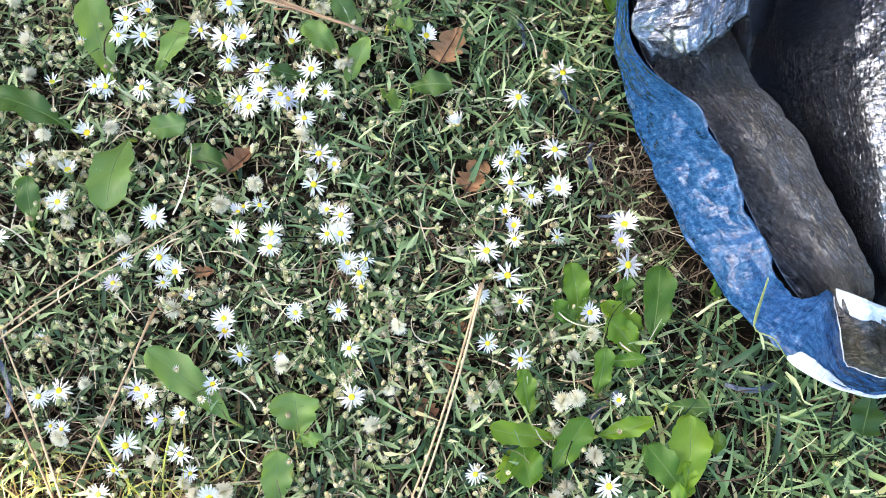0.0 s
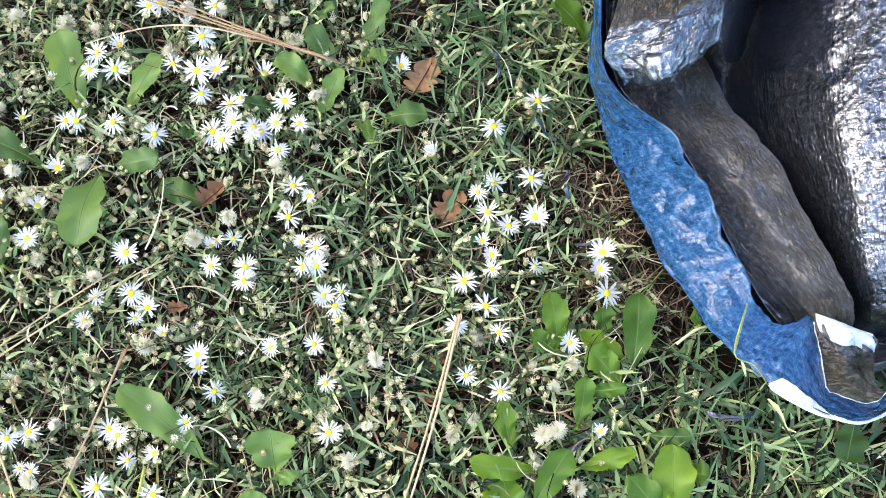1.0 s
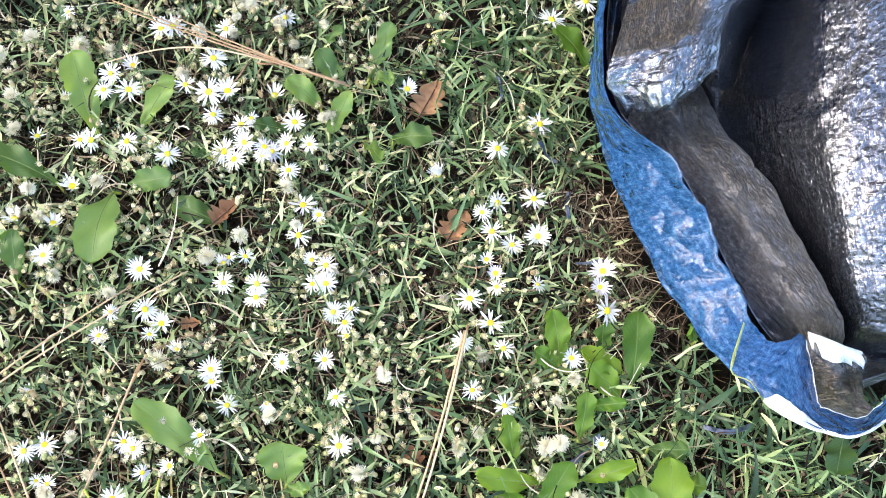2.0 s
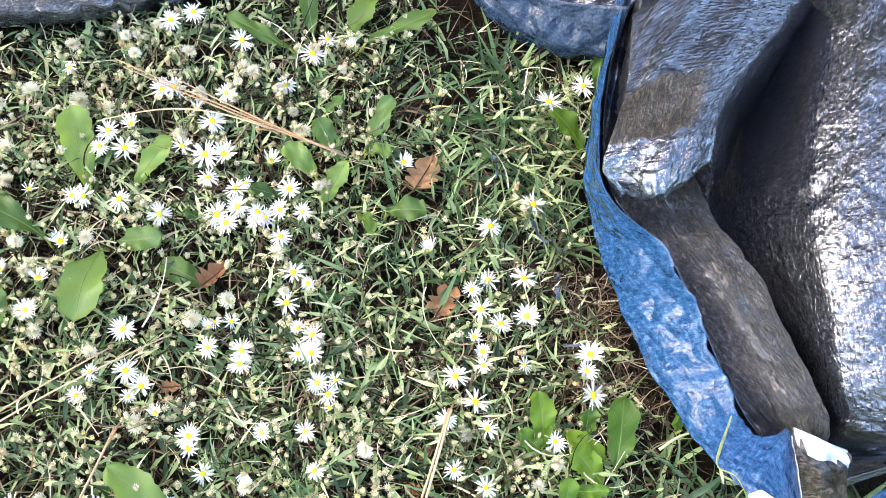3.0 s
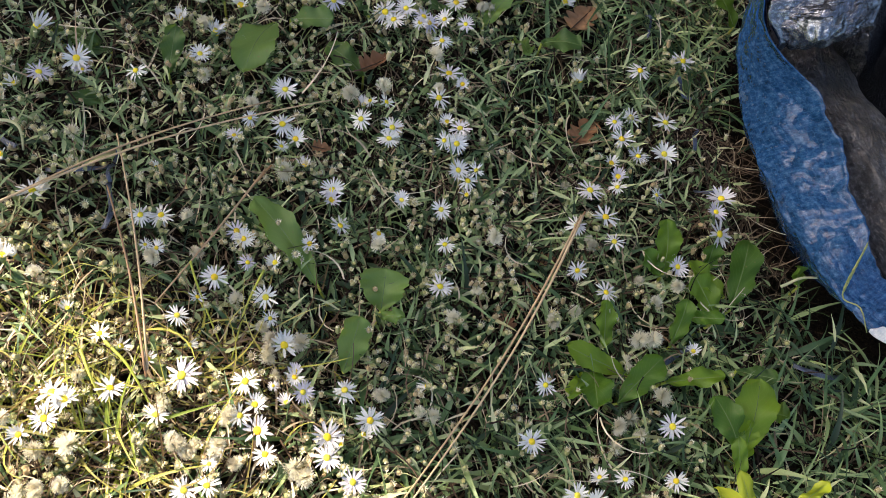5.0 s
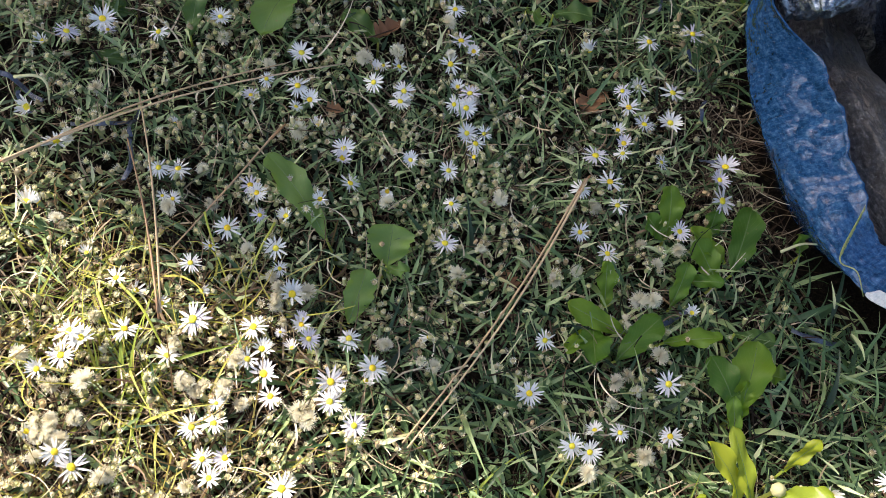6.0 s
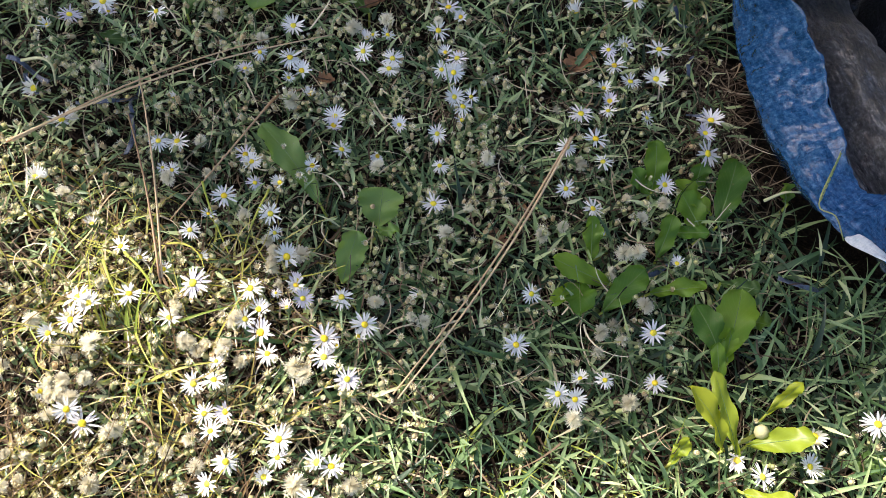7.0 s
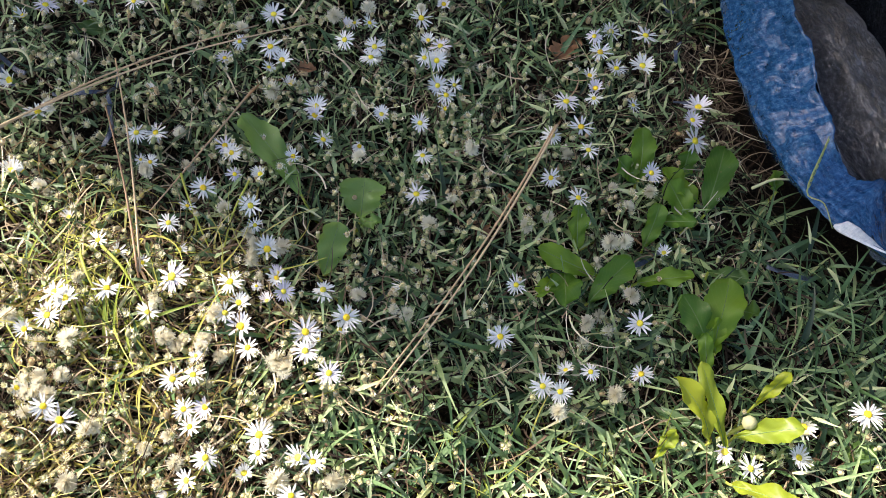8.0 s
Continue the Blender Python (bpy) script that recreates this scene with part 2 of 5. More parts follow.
def tarp_material(name, colours, rough, relief, dirt, tape=0.0021, gloss=0.6, scuffs=0.3, metal=0.0, rumple=2.6, spec=0.9, facet=0.0, weft=0.7, band=None, level=0.58, thread=(0.01, 0.01, 0.011), edge=1.0, aspect=2.0, lengthwise=False, stain=None, soil=(0.165, 0.130, 0.093)):
    """Woven plastic sheet: flat tapes crossing over and under, crinkles, dirt and scuffs. UV is in metres."""
    m, n, l = nodes_of(name)
    p = n["Principled BSDF"]
    uv = n.new("ShaderNodeUVMap").outputs["UV"]
    wob = n.new("ShaderNodeTexNoise")
    wob.inputs["Scale"].default_value = 45
    l.new(uv, wob.inputs["Vector"])
    sc = n.new("ShaderNodeVectorMath")
    sc.operation = "SCALE"
    sc.inputs["Scale"].default_value = 0.004
    l.new(wob.outputs["Color"], sc.inputs[0])
    warp = n.new("ShaderNodeVectorMath")
    warp.operation = "ADD"
    l.new(uv, warp.inputs[0])
    l.new(sc.outputs[0], warp.inputs[1])
    sep = n.new("ShaderNodeSeparateXYZ")
    l.new(warp.outputs[0], sep.inputs[0])
    over, along = (sep.outputs["Y"], sep.outputs["X"]) if lengthwise else (sep.outputs["X"], sep.outputs["Y"])
    a = math_node(n, l, "DIVIDE", over, tape)
    odd = math_node(n, l, "ABSOLUTE", math_node(n, l, "MODULO", math_node(n, l, "FLOOR", a), 2.0))
    b = math_node(n, l, "ADD", math_node(n, l, "DIVIDE", along, tape * aspect), math_node(n, l, "MULTIPLY", odd, 0.5))
    pa = math_node(n, l, "SINE", math_node(n, l, "MULTIPLY", math_node(n, l, "FRACT", a), math.pi))
    pb = math_node(n, l, "SINE", math_node(n, l, "MULTIPLY", math_node(n, l, "FRACT", b), math.pi))
    weave = math_node(n, l, "MULTIPLY", math_node(n, l, "POWER", pa, 0.45), math_node(n, l, "POWER", pb, 0.6))
    crinkle = noise_node(n, l, 130, 5, 0.72, uv)
    fold = n.new("ShaderNodeTexVoronoi")
    fold.feature = "DISTANCE_TO_EDGE"
    fold.inputs["Scale"].default_value = 60
    l.new(warp.outputs[0], fold.inputs["Vector"])
    crease = math_node(n, l, "MULTIPLY", fold.outputs["Distance"], 5.0, True)
    patch = noise_node(n, l, 16, 4, 0.6, uv)
    uneven = noise_node(n, l, 70, 3, 0.6, uv)
    c = ramp(n, l, math_node(n, l, "ADD", math_node(n, l, "MULTIPLY", noise_node(n, l, 260, 3, 0.6, uv), 0.65), math_node(n, l, "MULTIPLY", crinkle, 0.35)), colours)
    seam = math_node(n, l, "MULTIPLY", math_node(n, l, "SUBTRACT", 0.45, weave, True), 3.0, True)
    c = mix(n, l, math_node(n, l, "MULTIPLY", seam, math_node(n, l, "MULTIPLY", uneven, 1.3)), c, thread)
    mask = math_node(n, l, "MULTIPLY", math_node(n, l, "SUBTRACT", patch, level), 7.0, True)
    if band:
        away = math_node(n, l, "DIVIDE", math_node(n, l, "ABSOLUTE", math_node(n, l, "SUBTRACT", sep.outputs["Y"], band[0])), band[1])
        strip = math_node(n, l, "MULTIPLY", math_node(n, l, "SUBTRACT", 1.0, away, True), math_node(n, l, "MULTIPLY", math_node(n, l, "SUBTRACT", noise_node(n, l, 26, 4, 0.65, uv), 0.22), 5.0, True))
        mask = math_node(n, l, "MAXIMUM", mask, strip)
    if stain:
        away = math_node(n, l, "ABSOLUTE", math_node(n, l, "SUBTRACT", math_node(n, l, "ADD", sep.outputs["X"], math_node(n, l, "MULTIPLY", uneven, 0.012)), stain[0]))
        streak = n.new("ShaderNodeMapping")
        streak.inputs["Scale"].default_value = (60, 420, 1)
        l.new(uv, streak.inputs["Vector"])
        strip = math_node(n, l, "MULTIPLY", math_node(n, l, "SUBTRACT", 1.0, math_node(n, l, "DIVIDE", away, stain[1])), 8.0, True)
        strip = math_node(n, l, "MULTIPLY", strip, math_node(n, l, "MULTIPLY", noise_node(n, l, 1.0, 4, 0.75, streak.outputs[0]), 1.9, True))
        strip = math_node(n, l, "MULTIPLY", strip, math_node(n, l, "MULTIPLY", math_node(n, l, "SUBTRACT", stain[2], sep.outputs["Y"]), 90.0, True))
        mask = math_node(n, l, "MAXIMUM", mask, strip)
    dust = math_node(n, l, "MULTIPLY", mask, math_node(n, l, "ADD", uneven, 0.58), True)
    drawn = n.new("ShaderNodeVectorMath")
    drawn.operation = "MULTIPLY"
    drawn.inputs[1].default_value = (0.5, 1.15, 1)
    l.new(warp.outputs[0], drawn.inputs[0])
    seamed = math_node(n, l, "ABSOLUTE", math_node(n, l, "SUBTRACT", noise_node(n, l, 150, 3, 0.6, drawn.outputs[0]), 0.5))
    speck = math_node(n, l, "MULTIPLY", math_node(n, l, "SUBTRACT", noise_node(n, l, 420, 3, 0.65, drawn.outputs[0]), 0.36), 5.0, True)
    crack = math_node(n, l, "MULTIPLY", math_node(n, l, "MULTIPLY", math_node(n, l, "SUBTRACT", seamed, 0.012), 17.0, True), speck)
    calm_patch = math_node(n, l, "MULTIPLY", math_node(n, l, "SUBTRACT", noise_node(n, l, 21, 2, 0.5, uv), 0.50), 7.0, True)
    grit = math_node(n, l, "MAXIMUM", crack, math_node(n, l, "MULTIPLY", calm_patch, 0.6))
    caked = mix(n, l, grit, tuple(0.18 * q for q in soil), tuple(1.25 * q for q in soil))
    c = mix(n, l, math_node(n, l, "MULTIPLY", dust, dirt), c, caked)
    scuff = math_node(n, l, "MULTIPLY", math_node(n, l, "SUBTRACT", noise_node(n, l, 420, 3, 0.7, uv), 0.60), 8.0, True)
    c = mix(n, l, math_node(n, l, "MULTIPLY", scuff, scuffs), c, (0.62, 0.66, 0.70))
    l.new(c, p.inputs["Base Color"])
    r = math_node(n, l, "MULTIPLY_ADD", dust, 0.14)
    n[r.node.name].inputs[2].default_value = rough
    l.new(r, p.inputs["Roughness"])
    l.new(math_node(n, l, "MULTIPLY", math_node(n, l, "SUBTRACT", 1.0, dust, True), metal), p.inputs["Metallic"])
    p.inputs["Specular IOR Level"].default_value = spec
    p.inputs["Specular Tint"].default_value = (edge, edge, edge, 1)
    p.inputs["Coat Weight"].default_value = gloss
    p.inputs["Coat Roughness"].default_value = rough * 0.8
    gate = math_node(n, l, "ADD", math_node(n, l, "MULTIPLY", math_node(n, l, "SUBTRACT", noise_node(n, l, 190, 2, 0.5, uv), 0.46), 7.0, True), 0.22)
    h = math_node(n, l, "ADD", math_node(n, l, "MULTIPLY", math_node(n, l, "MULTIPLY", weave, math_node(n, l, "MULTIPLY", gate, math_node(n, l, "SUBTRACT", 1.0, math_node(n, l, "MULTIPLY", dust, 0.1)))), weft), math_node(n, l, "ADD", math_node(n, l, "MULTIPLY", crinkle, rumple), math_node(n, l, "MULTIPLY", crease, rumple * 0.35)))
    h = math_node(n, l, "ADD", h, math_node(n, l, "MULTIPLY", math_node(n, l, "MULTIPLY", grit, dust), 2.4))
    if facet:
        wide = n.new("ShaderNodeVectorMath")
        wide.operation = "MULTIPLY_ADD"
        l.new(wob.outputs["Color"], wide.inputs[0])
        wide.inputs[1].default_value = (0.0012, 0.0012, 0)
        l.new(uv, wide.inputs[2])
        calm = math_node(n, l, "MULTIPLY", math_node(n, l, "SUBTRACT", noise_node(n, l, 24, 2, 0.5, uv), 0.32), 3.2, True)
        depth = math_node(n, l, "MULTIPLY", math_node(n, l, "ADD", calm, 0.2), facet)
        for size, share, slant in ((17, 0.75, (0.6, 1.5, 1)), (45, 0.55, (0.8, 1.3, 1)), (110, 0.16, (0.6, 1.2, 1)), (240, 0.04, (1.2, 0.7, 1))):
            skew = n.new("ShaderNodeVectorMath")
            skew.operation = "MULTIPLY"
            skew.inputs[1].default_value = slant
            l.new(wide.outputs[0], skew.inputs[0])
            wave = noise_node(n, l, size, 0, 0.5, skew.outputs[0])
            pleat = math_node(n, l, "ABSOLUTE", math_node(n, l, "SUBTRACT", wave, 0.5))
            h = math_node(n, l, "ADD", h, math_node(n, l, "MULTIPLY", math_node(n, l, "MULTIPLY", pleat, depth), share))
    nb = bump(n, l, h, 1.0, relief)
    l.new(nb, p.inputs["Normal"])
    l.new(nb, p.inputs["Coat Normal"])
    return m


SOIL = soil_material()
TARP_BLUE = tarp_material("blue_woven_plastic", [(0.36, (0.006, 0.036, 0.102)), (0.52, (0.015, 0.068, 0.178)), (0.68, (0.060, 0.155, 0.30))], 0.23, 0.0009, 0.12, tape=0.0030, gloss=0.12, scuffs=0.16, rumple=0.35, weft=0.20, spec=0.38, facet=18.0, thread=(0.032, 0.105, 0.225), aspect=1.5, lengthwise=True, level=0.58)
TARP_SLATE = tarp_material("slate_blue_woven_plastic", [(0.36, (0.012, 0.024, 0.050)), (0.52, (0.020, 0.040, 0.078)), (0.68, (0.05, 0.085, 0.14))], 0.24, 0.0008, 0.5, tape=0.0030, gloss=0.25, scuffs=0.15, rumple=0.9, weft=0.34, spec=0.4, facet=12.0, thread=(0.03, 0.05, 0.08), aspect=1.5, lengthwise=True)
TARP_LINING = tarp_material("black_grey_woven_plastic", [(0.36, (0.085, 0.089, 0.102)), (0.52, (0.20, 0.205, 0.23)), (0.68, (0.44, 0.455, 0.49))], 0.24, 0.0010, 0.95, tape=0.0031, gloss=0.10, metal=0.92, rumple=0.8, weft=0.50, band=(0.096, 0.060), level=0.68, facet=2.5, edge=0.75, aspect=2.2, thread=(0.16, 0.165, 0.18), lengthwise=True, soil=(0.080, 0.066, 0.046))
TARP_FLAP = tarp_material("stained_grey_woven_plastic", [(0.36, (0.070, 0.075, 0.090)), (0.52, (0.155, 0.165, 0.19)), (0.68, (0.32, 0.33, 0.37))], 0.22, 0.0008, 0.95, tape=0.0030, gloss=0.12, metal=0.85, rumple=0.6, weft=0.75, level=0.66, facet=3.0, edge=0.5, aspect=1.6, thread=(0.09, 0.094, 0.105), stain=(0.118, 0.026, 0.072), soil=(0.092, 0.070, 0.046))
TARP_LIP = tarp_material("crinkled_silver_plastic", [(0.36, (0.06, 0.075, 0.09)), (0.52, (0.16, 0.185, 0.21)), (0.68, (0.44, 0.48, 0.52))], 0.16, 0.0008, 0.25, gloss=0.3, metal=0.75, rumple=1.0, weft=0.08, level=0.62, facet=16.0, edge=0.5, thread=(0.22, 0.25, 0.28))
TARP_CORNER = tarp_material("dirty_brown_woven_plastic", [(0.36, (0.045, 0.042, 0.042)), (0.52, (0.10, 0.095, 0.092)), (0.68, (0.24, 0.23, 0.23))], 0.24, 0.0008, 0.9, tape=0.0030, gloss=0.1, metal=0.6, rumple=1.2, weft=0.5, level=0.40, facet=5.0, edge=0.5, thread=(0.05, 0.045, 0.04))
TARP_WHITE = tarp_material("white_edge_plastic", [(0.3, (0.34, 0.42, 0.52)), (0.5, (0.66, 0.70, 0.74)), (0.7, (0.84, 0.85, 0.86))], 0.35, 0.0006, 0.2, thread=(0.5, 0.55, 0.6), weft=0.2)
TARP_SHRED = tarp_material("navy_plastic_shred", [(0.3, (0.012, 0.022, 0.050)), (0.6, (0.025, 0.045, 0.095)), (0.8, (0.05, 0.09, 0.17))], 0.35, 0.0005, 0.1, scuffs=0.1, thread=(0.03, 0.05, 0.10))


def wall_material():
    m, n, l = nodes_of("painted_plaster")
    p = n["Principled BSDF"]
    co = n.new("ShaderNodeTexCoord").outputs["Object"]
    a, b = noise_node(n, l, 1.5, 5, 0.6, co), noise_node(n, l, 60, 4, 0.6, co)
    # the added wall is kept dark to dim reflections in the tarpaulin
    l.new(mix(n, l, a, (0.13, 0.105, 0.085), (0.20, 0.165, 0.135)), p.inputs["Base Color"])
    p.inputs["Roughness"].default_value = 0.9
    l.new(bump(n, l, b, 0.5, 0.004), p.inputs["Normal"])
    return m


# ---------------------------------------------------------------- mesh helpers
def part(name, bm, material, parent=None, label=""):
    me = bpy.data.meshes.new(name)
    bm.to_mesh(me)
    bm.free()
    me.materials.append(material)
    ob = new(name, me)
    ob.parent = parent
    for f in me.polygons:
        f.use_smooth = True
    return tagged(ob, label) if label else ob


def from_arrays(name, verts, faces, materials, index=None, smooth=True):
    me = bpy.data.meshes.new(name)
    me.from_pydata([tuple(v) for v in verts], [], [tuple(f) for f in faces])
    for m in materials:
        me.materials.append(m)
    if index is not None:
        me.polygons.foreach_set("material_index", np.asarray(index, dtype=np.int32))
    me.polygons.foreach_set("use_smooth", np.full(len(me.polygons), smooth))
    me.update()
    return new(name, me)


def smoothstep(a, b, x):
    t = np.clip((x - a) / (b - a), 0, 1)
    return t * t * (3 - 2 * t)


def spline(points, count):
    """Catmull-Rom through the points, at count even steps of their numbering."""
    p = np.array(points, dtype=float)
    p = np.vstack([2 * p[0] - p[1], p, 2 * p[-1] - p[-2]])
    u = np.linspace(0, len(p) - 3 - 1e-6, count)
    i = u.astype(int)
    f = (u - i)[:, None]
    a, b, c, d = p[i], p[i + 1], p[i + 2], p[i + 3]
    return 0.5 * (2 * b + (c - a) * f + (2 * a - 5 * b + 4 * c - d) * f ** 2 + (3 * b - a - 3 * c + d) * f ** 3)


def strips(root, azimuth, length, width, lift, droop, steps=5, tip=0.15, twist=0.0, kink=None, crease=0.0):
    """Many tapered, arching ribbons at once. lift: angle above the ground at the root; droop: how far it bends over; crease: depth of the fold along the middle, as a share of the width."""
    n = len(root)
    pos = np.array(root, dtype=float)
    cols = 3 if crease else 2
    verts = np.zeros((n, steps + 1, cols, 3))
    az = azimuth.copy()
    for k in range(steps + 1):
        u = k / steps
        w = width * (0.55 + 0.45 * np.sin(np.pi * min(1, u * 1.3 + 0.25))) * (1 - (1 - tip) * u ** 3)
        if crease:
            w = w * (0.45 + 0.55 * min(1.0, 3.5 * u))
        roll = np.zeros(n) + twist * u
        el = lift - droop * u
        flat = np.stack([-np.sin(az), np.cos(az), np.zeros(n)], -1)
        over = np.stack([-np.cos(az) * np.sin(el), -np.sin(az) * np.sin(el), np.cos(el)], -1)
        side = flat * np.cos(roll)[:, None] + over * np.sin(roll)[:, None]
        face = over * np.cos(roll)[:, None] - flat * np.sin(roll)[:, None]
        verts[:, k, 0], verts[:, k, -1] = pos - side * (w * 0.5)[:, None], pos + side * (w * 0.5)[:, None]
        if crease:
            verts[:, k, 1] = pos - face * (w * crease)[:, None]
        stepv = np.stack([np.cos(az) * np.cos(el), np.sin(az) * np.cos(el), np.sin(el)], -1) * (length / steps)[:, None]
        pos = pos + stepv
        pos[:, 2] = np.maximum(pos[:, 2], 0.002)
        if kink is not None:
            az = az + kink / steps
    base = (np.arange(n) * (steps + 1) * cols)[:, None]
    k = np.arange(steps)[None, :] * cols
    q = np.concatenate([np.stack([base + k + c, base + k + c + 1, base + k + c + 1 + cols, base + k + c + cols], -1).reshape(-1, 4) for c in range(cols - 1)])
    return verts.reshape(-1, 3), q


def tube(bm, points, radius, sides=5, taper=1.0):
    pts = [Vector(p) for p in points]
    rings = []
    for i, p in enumerate(pts):
        d = (pts[min(i + 1, len(pts) - 1)] - pts[max(i - 1, 0)]).normalized()
        a = d.cross(Vector((0, 0, 1)))
        a = a.normalized() if a.length > 1e-4 else Vector((1, 0, 0))
        b = d.cross(a)
        r = radius * (1 + (taper - 1) * i / (len(pts) - 1))
        rings.append([bm.verts.new(p + (a * math.cos(t) + b * math.sin(t)) * r) for t in (2 * math.pi * j / sides for j in range(sides))])
    for r0, r1 in zip(rings, rings[1:]):
        for j in range(sides):
            bm.faces.new((r0[j], r0[(j + 1) % sides], r1[(j + 1) % sides], r1[j]))
    bm.faces.new(rings[0][::-1])
    bm.faces.new(rings[-1])
    return bm


# ---------------------------------------------------------------- ground and an unseen wall added to shade it
def build_ground():
    inner = np.concatenate([[-150, -40, -10, -3, -1.2], np.linspace(-0.7, 0.9, 130), [1.5, 3, 10, 40, 150]])
    xs = np.concatenate([[-150, -40, -10, -3, -1.2], np.linspace(-0.75, 0.75, 130), [1.2, 3, 10, 40, 150]])
    verts = []
    for y in inner:
        for x in xs:
            near = max(0.0, 1 - max(abs(x), abs(y - 0.1)) / 1.2)
            z = 0.006 * noise.noise((x * 14, y * 14, 0)) + 0.003 * noise.noise((x * 60, y * 60, 4))
            verts.append((x, y, -0.004 + z * min(1, near * 3)))
    w = len(xs)
    faces = [(j * w + i, j * w + i + 1, (j + 1) * w + i + 1, (j + 1) * w + i) for j in range(len(inner) - 1) for i in range(w - 1)]
    return tagged(from_arrays("ground", verts, faces, [SOIL]), "crumbly soil under a thin weedy lawn, darkened as if in shade", "ground", kind="structure")


build_ground()


def build_wall():
    """A plain unseen wall added beyond the view: its corner and top edge bound the shade on the lawn."""
    toward = Vector((math.sin(SUN_AZ), math.cos(SUN_AZ), 0))
    corner = Vector((SHADE_X, SHADE_Y, 0)) + toward * WALL_FAR
    height = WALL_FAR * math.tan(SUN_EL) + 0.03
    along = Vector((math.cos(WALL_TURN), math.sin(WALL_TURN), 0))
    back = Vector((-along.y, along.x, 0)) * 0.25
    bm = bmesh.new()
    foot = [corner, corner + along * 7, corner + along * 7 + back, corner + back]
    low = [bm.verts.new((p.x, p.y, -0.05)) for p in foot]
    top = [bm.verts.new((p.x, p.y, height)) for p in foot]
    bm.faces.new(low[::-1])
    bm.faces.new(top)
    for i in range(4):
        bm.faces.new((low[i], low[(i + 1) % 4], top[(i + 1) % 4], top[i]))
    bmesh.ops.recalc_face_normals(bm, faces=bm.faces)
    ob = part("wall_north", bm, wall_material())
    for f in ob.data.polygons:
        f.use_smooth = False
    return tagged(ob, "plain dark brown plastered wall, unseen, added to shade the lawn", "wall", kind="structure")


SHADE_X, SHADE_Y, WALL_FAR, WALL_TURN = 0.050, -0.043, 4.5, radians(14.5)
build_wall()


# ---------------------------------------------------------------- tarpaulin
def loft(curves, along, across, amp=0.0, seed=0, ragged=None, soft=1.0, fade=5):
    """A sheet through fold lines that run side by side. Gives verts, quads and UV in metres."""
    rails = np.array([spline(c, along) for c in curves])
    flat = np.linspace(0, len(curves) - 1, across)
    k = np.minimum(flat.astype(int), len(curves) - 2)
    f = (flat - k)[:, None]
    sheet = np.array([(1 - soft) * (rails[k, j] * (1 - f) + rails[k + 1, j] * f) + soft * spline(rails[:, j], across) for j in range(along)])
    v = sheet.reshape(-1, 3)
    du = np.linalg.norm(np.diff(sheet, axis=0), axis=2).mean(1)
    dv = np.linalg.norm(np.diff(sheet, axis=1), axis=2).mean(0)
    uu, vv = np.concatenate([[0], np.cumsum(du)]), np.concatenate([[0], np.cumsum(dv)])
    out = []
    for j in range(along):
        for i in range(across):
            p = Vector(sheet[j, i])
            if amp:
                t1 = Vector(sheet[min(j + 1, along - 1), i] - sheet[max(j - 1, 0), i])
                t2 = Vector(sheet[j, min(i + 1, across - 1)] - sheet[j, max(i - 1, 0)])
                nn = t1.cross(t2)
                nn = nn.normalized() if nn.length > 1e-9 else Vector((0, 0, 1))
                q = Vector((uu[j] + seed, vv[i], 0.3 * seed))
                crumple = noise.turbulence(q * 50, 3, False) - 0.45
                ridge = abs(noise.noise(q * 24 + Vector((3, 1, 0)))) - 0.25
                p = p + nn * amp * min(1, i / fade, (across - 1 - i) / 3) * (crumple * 1.1 + ridge * 1.3 + 0.5 * (abs(noise.noise(q * 95)) - 0.2) - 0.7 * max(0.0, 1 - abs(noise.noise(q * 31 + Vector((7, 2, 5)))) * 8))
            out.append(p)
    if ragged:
        col = 0 if ragged > 0 else across - 1
        for j in range(along):
            k = j * across + col
            inward = out[j * across + (1 if ragged > 0 else across - 2)] - out[k]
            out[k] = out[k] + inward.normalized() * (abs(ragged) * noise.noise((j * 0.23, seed, 0)))
    quads = [(j * across + i, j * across + i + 1, (j + 1) * across + i + 1, (j + 1) * across + i) for j in range(along - 1) for i in range(across - 1)]
    return out, quads, [(uu[j], vv[i]) for j in range(along) for i in range(across)]


def sheet_part(name, lofted, material, parent, label="", thick=0.0006):
    verts, quads, uvs = lofted
    ob = from_arrays(name, verts, quads, [material])
    layer = ob.data.uv_layers.new(name="UVMap")
    loops = np.zeros(len(ob.data.loops), dtype=np.int32)
    ob.data.loops.foreach_get("vertex_index", loops)
    layer.data.foreach_set("uv", np.array(uvs)[loops].ravel())
    solid = ob.modifiers.new("thickness", "SOLIDIFY")
    solid.thickness, solid.offset = thick, 0.0
    ob.parent = parent
    return tagged(ob, label) if label else ob


# fold lines of the sheet, each from its far end to its near end
RIM_UNDER = [(0.23, 0.582, 0.004), (0.2, 0.414, 0.004), (0.193, 0.362, 0.004), (0.193, 0.33, 0.004), (0.2, 0.291, 0.004), (0.203, 0.27, 0.004), (0.208, 0.249, 0.004), (0.218, 0.221, 0.004), (0.231, 0.204, 0.004), (0.2359, 0.1822, 0.02), (0.2445, 0.164, 0.0367), (0.2459, 0.1401, 0.061), (0.2501, 0.1321, 0.064), (0.2578, 0.1202, 0.075), (0.2676, 0.11, 0.081), (0.2736, 0.1055, 0.083), (0.2898, 0.1006, 0.079), (0.3044, 0.1056, 0.074), (0.3239, 0.1163, 0.066), (0.3594, 0.1301, 0.056)]
